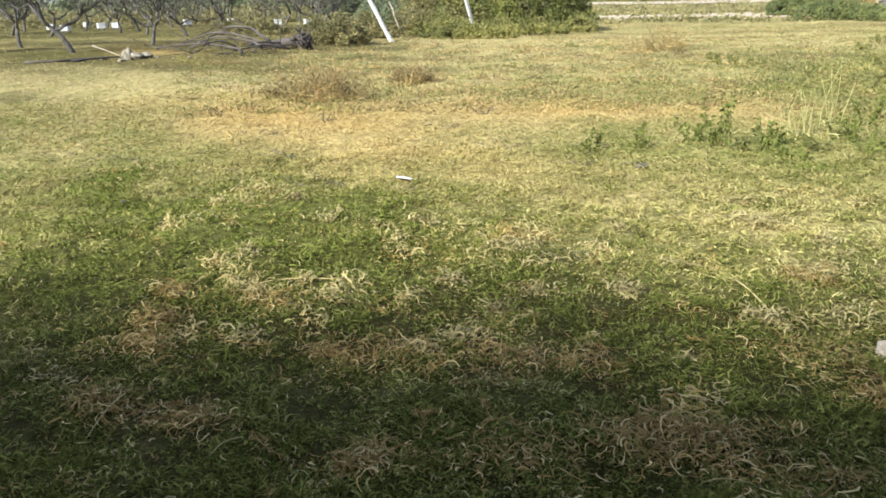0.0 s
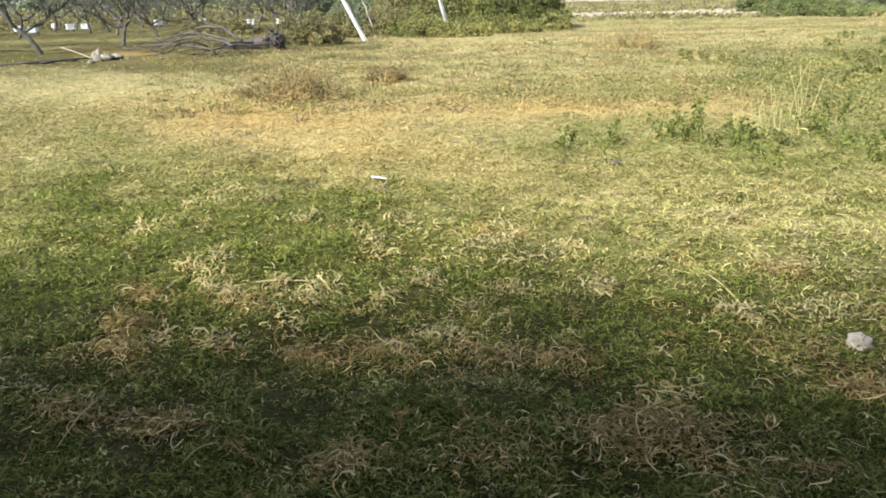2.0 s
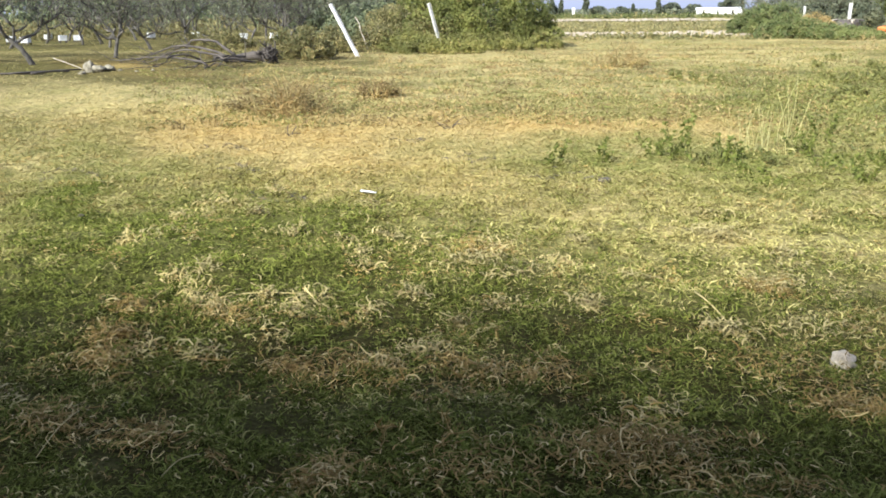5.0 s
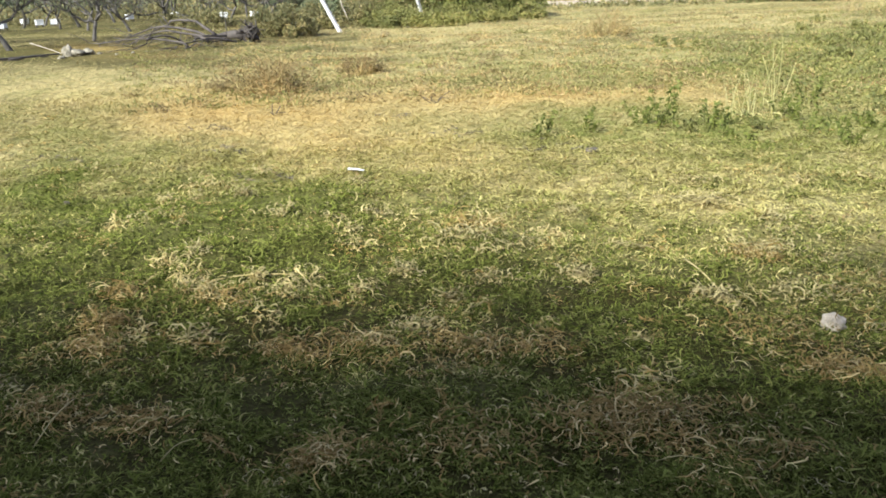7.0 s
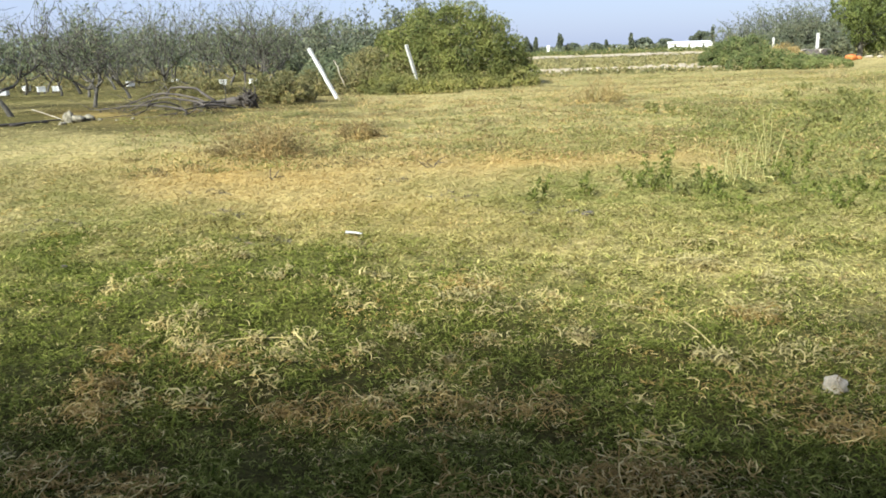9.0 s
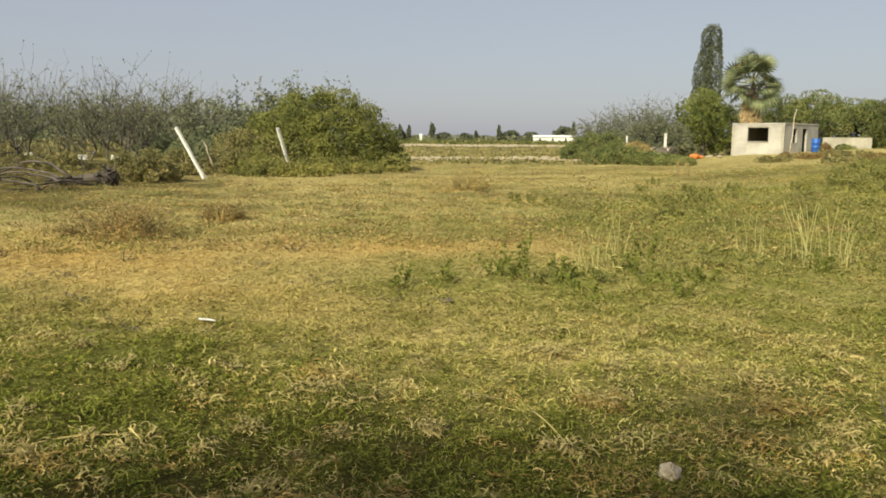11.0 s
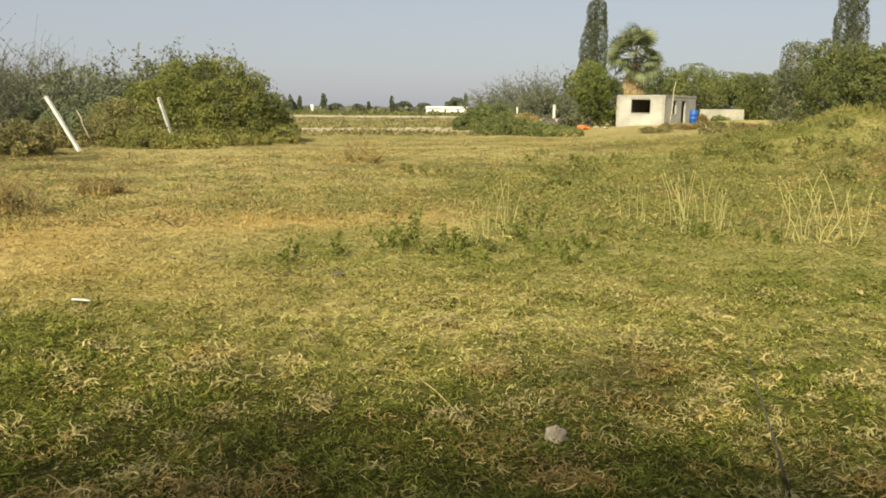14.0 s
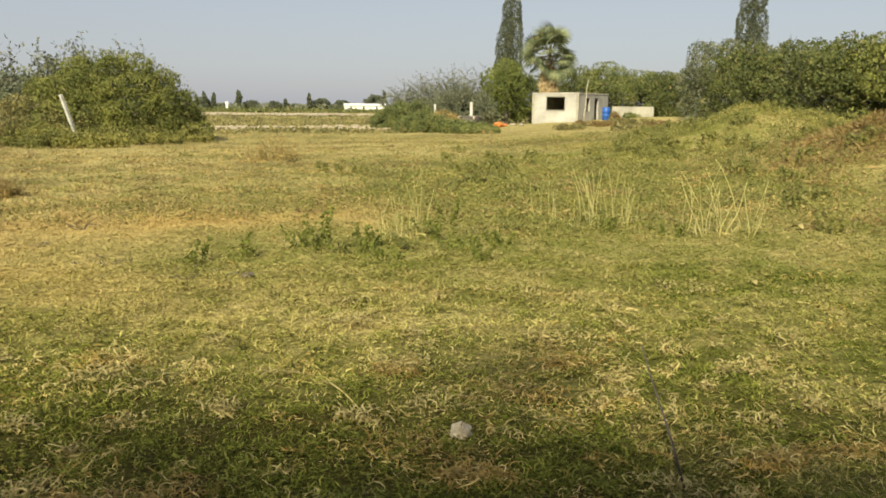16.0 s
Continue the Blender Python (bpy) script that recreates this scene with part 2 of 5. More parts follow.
def dryness(x, y):
    """0 where the sward is green, 1 where it is straw."""
    x, y = np.asarray(x, float), np.asarray(y, float)
    r = np.hypot(x, y)
    d = 0.225 + 0.42 * (value_noise(x, y, 0.5) - 0.5) + 0.2 * (value_noise(x, y, 1.9) - 0.5) + 0.65 * (value_noise(x, y, 0.14) - 0.5)
    d += 0.2 * np.clip((r - 3) / 6, 0, 1) + 0.32 * np.clip((r - 8) / 7, 0, 1)
    d += 0.8 * hill(x, y, -4.6, 8.7, 3.6, 1.4, -38) + 0.75 * hill(x, y, -1.6, 10.3, 3.2, 0.9, 6)
    d += 0.1 * hill(x, y, -8.5, 11.0, 4.0, 1.6, 0) + 0.45 * hill(x, y, -7.5, 27.0, 11.0, 7.0, 10)
    d += 0.34 * hill(x, y, 1.0, 5.4, 2.2, 1.2) + 0.12 * hill(x, y, -0.9, 4.6, 0.9, 0.5) - 0.15 * hill(x, y, -0.8, 3.6, 1.6, 0.6)
    d += 0.5 * hill(x, y, 17, 48, 8, 9) + (0.3 * (value_noise(x * 0.35, y, 2.3) - 0.5) + 0.4 * (value_noise(x * 0.4 + 5, y, 4.1) - 0.5)) * np.clip((r - 8) / 5, 0, 1)
    d -= 0.35 * hill(x, y, -5.9, 7.5, 0.9, 0.45, -30) + 0.12 * hill(x, y, 3.4, 6.3, 1.5, 0.5) + 0.3 * hill(x, y, -3.0, 4.2, 1.4, 1.4)
    d -= 0.18 * hill(x, y, 1.2, 8.1, 1.0, 0.7) + 0.36 * hill(x, y, 5.0, 13.5, 4.5, 4.5) + 0.42 * hill(x, y, *MOUND, 7, 6) + 0.3 * hill(x, y, *BANK, 6, 5)
    d -= 0.35 * hill(x, y, 0.5, 3.0, 0.8, 0.45) + 0.15 * np.clip(3.8 - r, 0, 1) + 0.1 * np.clip(2.9 - r, 0, 0.8) + 0.2 * hill(x, y, -1.7, 3.5, 1.5, 1.0)
    return np.clip(d, 0, 1)


def bareness(x, y):
    x, y = np.asarray(x, float), np.asarray(y, float)
    e = 0.35 * hill(x, y, *EARTH, 3.0, 2.6, 40) * (0.4 + 0.9 * value_noise(x, y, 0.8))
    return np.clip(e + 0.7 * hill(x, y, -4.6, 8.7, 3.4, 1.2, -38) * (0.4 + 0.6 * value_noise(x, y, 0.5)) + 0.7 * hill(x, y, -1.6, 10.3, 3.0, 0.8, 6) * (0.4 + 0.6 * value_noise(x, y, 0.5)) + 0.5 * hill(x, y, -15.5, 20.5, 4.5, 1.2, -38) * value_noise(x, y, 0.7), 0, 1)


def mesh_of(name, verts, faces, smooth=False):
    me = bpy.data.meshes.new(name)
    me.from_pydata(verts, [], faces)
    if smooth:
        me.polygons.foreach_set("use_smooth", [True] * len(me.polygons))
    me.update()
    return me


def strips_mesh(name, V, pattern, smooth=False):
    """Many alike small pieces: V holds pieces x corners x 3, pattern the faces of one of them."""
    n, k, _ = V.shape
    loops = np.concatenate([np.asarray(f) for f in pattern])
    sizes = np.array([len(f) for f in pattern])
    me = bpy.data.meshes.new(name)
    me.vertices.add(n * k)
    me.vertices.foreach_set("co", V.reshape(-1).astype(np.float32))
    me.loops.add(n * len(loops))
    me.loops.foreach_set("vertex_index", (np.arange(n)[:, None] * k + loops[None]).reshape(-1).astype(np.int32))
    me.polygons.add(n * len(sizes))
    starts = np.concatenate([[0], np.cumsum(sizes)[:-1]])
    me.polygons.foreach_set("loop_start", (np.arange(n)[:, None] * len(loops) + starts[None]).reshape(-1).astype(np.int32))
    if smooth:
        me.polygons.foreach_set("use_smooth", np.ones(n * len(sizes), bool))
    me.update(calc_edges=True)
    return me


def field(me, name, values):
    me.attributes.new(name, "FLOAT", "POINT").data.foreach_set("value", np.asarray(values, np.float32))


def piece(name, me, mat, parent=None, label=""):
    ob = new(name, me)
    if me.materials:
        me.materials.clear()
    me.materials.append(mat)
    if parent:
        ob.parent = parent
    return tagged(ob, label)


def part(name, bm, mat, parent, label="", smooth=False):
    """Links a bmesh as one mesh object under a thing or a part."""
    me = bpy.data.meshes.new(name)
    bm.to_mesh(me)
    bm.free()
    if smooth:
        me.polygons.foreach_set("use_smooth", [True] * len(me.polygons))
    return piece(name, me, mat, parent, label)


def seat(x, y):
    """Slides a near place along the line of sight until it lies on the uneven turf."""
    u, v = x, y
    if math.hypot(x, y) < 20:
        for _ in range(5):
            k = 1 - min(float(lie(u, v)), 0.15) / 1.46
            u, v = x * k, y * k
    return u, v


def thing(name, x, y, z=None, turn=0.0):
    if z is None:
        x, y = seat(x, y)
    ob = new(name)
    ob.empty_display_size = 0.2
    ob.matrix_basis = pose(x, y, float(lie(x, y)) if z is None else z, 0, 0, turn)
    return ob


def worn_and_shaded(x, y):
    """Streaks and hollows where the dull soil shows between thin grass; towards the orchard, painted shade as well."""
    x, y = np.asarray(x, float), np.asarray(y, float)
    r = np.hypot(x, y)
    streak = np.clip(3.2 * (value_noise(x * 0.3, y, 1.4) * 0.6 + value_noise(x, y, 0.45) * 0.4) - 1.35, 0, 1) * np.clip((r - 9) / 4, 0, 1) * np.clip((60 - r) / 20, 0, 1)
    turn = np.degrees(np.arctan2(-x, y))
    # shade of the orchard trees, painted on as darker soil
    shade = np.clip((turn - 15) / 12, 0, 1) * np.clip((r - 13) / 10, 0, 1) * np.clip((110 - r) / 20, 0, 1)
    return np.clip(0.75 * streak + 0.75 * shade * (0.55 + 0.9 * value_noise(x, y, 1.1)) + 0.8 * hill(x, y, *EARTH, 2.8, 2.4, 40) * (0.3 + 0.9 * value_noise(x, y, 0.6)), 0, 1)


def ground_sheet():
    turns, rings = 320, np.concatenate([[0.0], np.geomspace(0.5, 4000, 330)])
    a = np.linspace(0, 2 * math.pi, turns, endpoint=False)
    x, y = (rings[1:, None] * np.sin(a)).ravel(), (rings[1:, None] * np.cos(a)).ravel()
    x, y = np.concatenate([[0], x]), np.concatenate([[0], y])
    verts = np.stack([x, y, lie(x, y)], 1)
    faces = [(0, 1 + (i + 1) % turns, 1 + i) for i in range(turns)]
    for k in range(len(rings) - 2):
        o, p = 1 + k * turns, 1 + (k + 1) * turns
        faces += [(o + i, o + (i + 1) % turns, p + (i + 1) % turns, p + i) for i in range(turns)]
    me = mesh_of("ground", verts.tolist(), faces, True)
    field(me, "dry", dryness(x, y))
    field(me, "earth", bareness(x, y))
    # near soil is darkened so the shade between blades is in its colour
    field(me, "soil_and_shade", np.maximum(0.95 * np.clip((8 - np.hypot(x, y)) / 4.5, 0, 1) * (1 - 0.7 * dryness(x, y)), 0.8 * worn_and_shaded(x, y)))
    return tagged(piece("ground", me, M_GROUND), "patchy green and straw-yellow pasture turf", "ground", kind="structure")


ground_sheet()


def blades(n, near, far, fall, lo, hi, wide, seed, flat=(35, 80), turns=(-46, 62), clumps=0, spread=0.07, dry_add=0.0, keep=None, centres=None, even=False, curled=False):
    """Corners and dryness of n grass blades, thinning out with distance; centres: heaps of them at x, y."""
    rs = np.random.RandomState(seed)
    m = clumps or n
    p = 2 - fall
    r = (near ** p + rs.rand(m) * (far ** p - near ** p)) ** (1 / p)
    a = np.radians(turns[0] + rs.rand(m) * (turns[1] - turns[0]))
    x, y = -np.sin(a) * r, np.cos(a) * r
    size = spread * (0.4 + rs.rand(m)) * np.maximum(r / 4, 0.8) ** 0.5
    if centres is not None:
        x, y = np.array(centres, float).T
        m = clumps = len(x)
        size = spread * (0.6 + 0.8 * rs.rand(m))
    if clumps:
        pick = rs.randint(0, m, n)
        x, y = x[pick] + rs.randn(n) * size[pick] * 1.3, y[pick] + rs.randn(n) * size[pick] * 0.8
    if keep is not None:
        k = rs.rand(n) < keep(x, y)
        x, y = x[k], y[k]
    n = len(x)
    r = np.hypot(x, y)
    grow = np.maximum(r / 3.5, 0.8) ** 0.7
    length = (lo + rs.rand(n) ** 1.6 * (hi - lo)) * grow ** 0.35
    length = length * (0.35 + 0.75 * value_noise(x + 31, y, 0.23) + 0.6 * value_noise(x, y, 0.055))
    w = wide * (0.55 + 0.8 * rs.rand(n)) * grow ** 0.6
    turn = rs.rand(n) * 2 * math.pi
    lean = np.radians(flat[0] + rs.rand(n) * (flat[1] - flat[0]))
    lean2 = np.clip(lean + np.radians(rs.randn(n) * 22 + 8), 0.1, 1.9)
    f = np.stack([np.cos(turn), np.sin(turn), 0 * turn], 1)
    bend = turn + rs.randn(n) * 1.1
    f2 = np.stack([np.cos(bend), np.sin(bend), 0 * turn], 1)
    tilt = rs.randn(n) * 0.6
    s = np.stack([-np.sin(turn) * np.cos(tilt), np.cos(turn) * np.cos(tilt), np.sin(tilt)], 1) * w[:, None] / 2
    up = np.array([0, 0, 1.0])
    high = np.abs(rs.randn(n)) * (0.03 if centres is not None else 0.02 if clumps else 0.011) * grow
    root = np.stack([x, y, lie(x, y) - 0.004 + high], 1)
    mid = root + (f * np.sin(lean)[:, None] + up * np.cos(lean)[:, None]) * (length * 0.5)[:, None]
    tip = mid + (f2 * np.sin(lean2)[:, None] + up * np.cos(lean2)[:, None]) * (length * 0.5)[:, None]
    V = np.stack([root - s, root + s, mid + s * 0.9, mid - s * 0.9, tip], 1)
    if curled:
        way, rows, at = turn, [root - s, root + s], root
        twist = rs.choice((-1, 1), n) * (0.35 + 0.75 * rs.rand(n))
        for k, wide_k in enumerate((1.0, 0.85, 0.6)):
            step = np.stack([np.cos(way) * np.sin(lean), np.sin(way) * np.sin(lean), np.cos(lean)], 1)
            at = at + step * (length / 4)[:, None]
            side = np.stack([-np.sin(way), np.cos(way), tilt * 0.5], 1) * (w * wide_k / 2)[:, None]
            rows += [at + side, at - side] if k % 2 == 0 else [at - side, at + side]
            way = way + twist
            lean = lean + np.radians(14 + 12 * rs.rand(n))
        rows.append(at + np.stack([np.cos(way) * np.sin(lean), np.sin(way) * np.sin(lean), np.cos(lean)], 1) * (length / 4)[:, None])
        V = np.stack(rows, 1)
    V[:, :, 2] = np.maximum(V[:, :, 2], lie(x, y)[:, None] + 0.002)
    d = np.clip(dryness(x, y) + dry_add, 0, 1)
    d = np.clip((rs.rand(n) < d) * (0.7 + 0.3 * rs.rand(n)) + rs.rand(n) * 0.25, 0, 1)
    mellow = np.clip((r - 4.2) / 5, 0, 0.85)
    d = d * (1 - mellow) + np.clip(dryness(x, y) + dry_add, 0, 1) * mellow
    if even:
        d = np.clip(dryness(x, y) + rs.randn(n) * 0.09, 0, 1)
    return V, d, bareness(x, y)


CURL = [(0, 1, 2, 3), (3, 2, 5, 4), (4, 5, 6, 7), (7, 6, 8)]


def grass(name, label, mat=None, **kw):
    V, d, e = blades(**kw)
    if kw.get("even"):
        V, pattern = V[:, [0, 1, 4]], [(0, 1, 2)]
    elif kw.get("curled"):
        pattern = CURL
    else:
        V, pattern = V[:, [0, 2, 3, 4]], [(0, 1, 2), (2, 1, 3)]
    me = strips_mesh(name, V, pattern)
    field(me, "dry", np.repeat(d, V.shape[1]))
    field(me, "earth", np.repeat(e * 0.75, V.shape[1]))
    return tagged(piece(name, me, mat or M_BLADE), label, "grass", kind="stuff")


def tufty(x, y):
    """Where the sward stands thick: clumps with gaps between them."""
    gaps = np.clip(4.2 * (value_noise(x, y, 0.055) * 0.5 + value_noise(x + 9, y, 0.14) * 0.3 + value_noise(x, y, 0.31) * 0.2 - 0.33), 0.1, 1)
    return np.maximum(gaps, np.clip((np.hypot(x, y) - 5) / 5, 0, 0.85))


grass("short_grass", "short matted pasture grass, green mixed with straw", n=350000, near=1.6, far=7.6, fall=1.5, lo=0.022, hi=0.075, wide=0.0066, seed=11, flat=(48, 97), keep=tufty)
def aside(x, y):
    """The turf at the viewer's feet, behind and to both sides."""
    turn = np.degrees(np.arctan2(-x, y))
    return np.where((np.hypot(x, y) < 1.6) | (turn < -46) | (turn > 62), tufty(x, y), 0)


grass("side_grass", "short matted pasture grass round the viewer's feet", n=80000, near=0.3, far=7.0, fall=1.1, lo=0.025, hi=0.08, wide=0.008, seed=21, flat=(48, 97), turns=(-180, 180), keep=aside)
grass("mid_grass", "short even pasture grass, olive and straw", M_FARBLADE, n=250000, near=5.8, far=13.5, fall=1.5, lo=0.03, hi=0.085, wide=0.0068, seed=20, flat=(55, 98), even=True, keep=lambda x, y: np.clip((np.hypot(x, y) - 5.6) / 1.6, 0, 1) * (1 - 0.55 * bareness(x, y)))
grass("field_grass", "low dry and green field grass further off", M_FARBLADE, n=230000, near=9, far=60, fall=1.6, lo=0.03, hi=0.08, wide=0.0066, even=True, seed=12, flat=(60, 96), keep=lambda x, y: (1 - 0.75 * worn_and_shaded(x, y)) * (1 - 0.55 * bareness(x, y)))
grass("near_tufts", "small upright green tufts with curled tips in the near turf", n=28000, near=1.6, far=6.5, fall=1.3, lo=0.025, hi=0.072, wide=0.0068, seed=19, flat=(30, 92), clumps=2600, spread=0.02, dry_add=0.06, curled=True)
grass("turf_moss", "fine low green undergrowth of the near turf", n=24000, near=1.6, far=5, fall=1.3, lo=0.008, hi=0.025, wide=0.005, seed=17, flat=(20, 88), dry_add=-0.12)
grass("straw_litter", "pale broken straw scattered over the turf", n=36000, near=1.6, far=14, fall=1.35, lo=0.02, hi=0.06, wide=0.0055, seed=14, flat=(45, 92), clumps=7000, spread=0.04, dry_add=0.45, keep=lambda x, y: 0.12 + 0.88 * dryness(x, y))
grass("dead_thatch", "dead brown thatch clumps lying on the turf", M_THATCH, n=17000, near=1.6, far=13, fall=1.25, lo=0.025, hi=0.075, wide=0.005, seed=13, flat=(50, 96), clumps=620, spread=0.06, dry_add=0.75, curled=True)
BROWN = [(-2.53, 3.24), (-2.28, 2.67), (-1.72, 2.15), (-2.06, 2.12), (-1.44, 2.84), (-0.69, 2.93), (0.08, 2.47), (-0.97, 2.03), (-0.42, 2.99), (-0.49, 2.17), (-0.15, 2.38), (-1.15, 2.89), (-2.39, 2.90), (-1.99, 3.26),
         (1.24, 3.90), (0.83, 2.96), (-1.02, 4.67), (0.70, 3.03), (0.59, 3.27), (0.59, 4.26), (2.06, 2.90), (2.45, 2.96), (1.60, 4.33), (0.2, 2.4), (-0.05, 2.55)]
PALE = [(-1.95, 4.70), (-1.63, 4.25), (-1.47, 4.77), (-0.96, 4.85), (-0.96, 4.48), (-0.89, 3.47), (-0.28, 3.81), (0.35, 3.63), (0.87, 3.69), (0.65, 4.33), (-2.40, 2.25), (-1.95, 3.60), (-2.42, 3.70), (-1.73, 3.55), (-0.74, 4.19), (-3.34, 4.95),
        (1.72, 3.75), (1.55, 3.69), (1.78, 3.47), (2.63, 3.72), (2.56, 3.41), (2.92, 3.43), (-0.32, 3.87), (0.31, 3.64), (0.76, 3.72), (2.40, 4.02), (2.74, 4.19), (2.21, 4.99), (1.91, 6.03)]


def clump(name, label, mat, x, y, n, spread, lo, hi, wide, seed, group, flat):
    """One loose heap of dead grass: curled blades piled on the turf."""
    V, d, e = blades(n=n, near=2, far=3, fall=1, lo=lo, hi=hi, wide=wide, seed=seed, flat=flat, spread=spread, dry_add=1, centres=[(x, y)], curled=True)
    root = thing(name, x, y)
    V = V - np.array(root.matrix_basis.translation)
    tagged(piece("grass_mat", strips_mesh("grass_mat", V, CURL), mat, root), kind="stuff")
    return tagged(root, label, "dead grass", group)


for k, (x, y) in enumerate(BROWN):
    clump("dead_grass_clump", "loose heap of dead brown grass on the turf", M_THATCH, x, y * 0.975, 300, 0.085, 0.04, 0.14, 0.0056, 150 + k, "dead grass heaps", (50, 98))
grass("bleached_straw", "bleached broken stems scattered on the turf", M_BLEACH, n=5200, near=1.6, far=9, fall=1.2, lo=0.025, hi=0.08, wide=0.0055, seed=18, flat=(45, 95), clumps=700, spread=0.035, dry_add=1, curled=True)
rng = random.Random(33)
for k in range(70):
    y = rng.uniform(2.7, 6.2)
    PALE.append((rng.uniform(-0.8, 0.75) * y, y))
for k, (x, y) in enumerate(PALE):
    clump("straw_clump", "small fan of bleached straw on the turf", M_BLEACH, x, y * 0.975, 40 + 37 * k % 70, 0.035 + 0.006 * (k % 5), 0.032, 0.108, 0.0072, 190 + k, "bleached straw tufts", (35, 96))


# ---- plants ----
def tube_rows(pts, radii, sides=5):
    """Corners and faces of a tapered tube along the points."""
    verts, faces = [], []
    pts = [Vector(p) for p in pts]
    for i, p in enumerate(pts):
        d = (pts[min(i + 1, len(pts) - 1)] - pts[max(i - 1, 0)]).normalized()
        a = d.orthogonal().normalized()
        b = d.cross(a)
        for k in range(sides):
            t = 2 * math.pi * k / sides
            verts.append(p + (a * math.cos(t) + b * math.sin(t)) * radii[i])
    for i in range(len(pts) - 1):
        for k in range(sides):
            o, q = i * sides, (k + 1) % sides
            faces.append((o + k, o + q, o + sides + q, o + sides + k))
    faces.append(tuple(range(sides - 1, -1, -1)))
    faces.append(tuple((len(pts) - 1) * sides + k for k in range(sides)))
    return verts, faces


class Tubes:
    def __init__(self):
        self.verts, self.faces = [], []

    def add(self, pts, radii, sides=5):
        v, f = tube_rows(pts, radii, sides)
        o = len(self.verts)
        self.verts += [tuple(p) for p in v]
        self.faces += [tuple(i + o for i in q) for q in f]

    def mesh(self, name, smooth=True):
        return mesh_of(name, self.verts, self.faces, smooth)


def wander(rng, start, way, length, steps, wobble, droop=0.0):
    """Points of a limb that grows from start along way."""
    p, d, out = Vector(start), Vector(way).normalized(), [Vector(start)]
    for _ in range(steps):
        d = (d + Vector((rng.gauss(0, wobble), rng.gauss(0, wobble), rng.gauss(0, wobble) - droop))).normalized()
        p = p + d * (length / steps)
        out.append(p)
    return out


def taper(a, b, n):
    return [a + (b - a) * i / (n - 1) for i in range(n)]


def leaves(points, size, seed, long=1.7, out=None):
    """One pointed leaf of two triangles at each point, turned at random; out: ways they tend to face."""
    rs = np.random.RandomState(seed)
    n = len(points)
    a = rs.randn(n, 3)
    a /= np.linalg.norm(a, axis=1)[:, None]
    b = rs.randn(n, 3)
    if out is not None:
        a = a * 0.9 + np.array([0, 0, -0.2])
        b = np.cross(out + 0.7 * rs.randn(n, 3), a)
    b -= a * (a * b).sum(1)[:, None] / (a * a).sum(1)[:, None]
    b /= np.linalg.norm(b, axis=1)[:, None] + 1e-9
    s = size * (0.55 + 0.9 * rs.rand(n))[:, None]
    P = np.asarray(points, float)
    c = np.cross(a, b) * s * 0.12
    return np.stack([P - a * s * long / 2, P + b * s * 0.75 + c, P + a * s * long / 2], 1)


def lump_points(lumps, n, seed, inner=0.84, floor=0.0):
    """Points near the skins of the lumps (x, y, z, rx, ry, rz), and the ways out of them."""
    rs = np.random.RandomState(seed)
    L = np.array(lumps, float)
    area = (L[:, 3] * L[:, 4] + L[:, 4] * L[:, 5] + L[:, 3] * L[:, 5])
    pick = rs.choice(len(L), int(n * 1.6), p=area / area.sum())
    d = rs.randn(len(pick), 3)
    d /= np.linalg.norm(d, axis=1)[:, None]
    k = inner + (1.06 - inner) * rs.rand(len(pick)) ** 0.6
    p = L[pick, :3] + d * L[pick, 3:] * k[:, None]
    deep = np.zeros(len(p), bool)
    for q in L:
        deep |= (((p - q[:3]) / q[3:]) ** 2).sum(1) < 0.5
    ok = (p[:, 2] > floor) & ~deep
    return p[ok][:n], d[ok][:n]


def clump_lumps(rng, rx, ry, h, count, size, low=0.25, z0=0.0):
    """Small lumps spread over a dome of that half width, half depth and height."""
    out = []
    for i in range(count):
        a = rng.uniform(0, 2 * math.pi)
        e = math.asin(rng.uniform(low, 1.0)) if rng.random() < 0.8 else rng.uniform(0.02, 0.4)
        k = rng.uniform(0.72, 0.95)
        s = size * rng.uniform(0.6, 1.35)
        out.append((math.cos(a) * math.cos(e) * rx * k, math.sin(a) * math.cos(e) * ry * k, z0 + max(math.sin(e) * h * k, s * 0.5), s, s, s * rng.uniform(0.7, 1.0)))
    return out


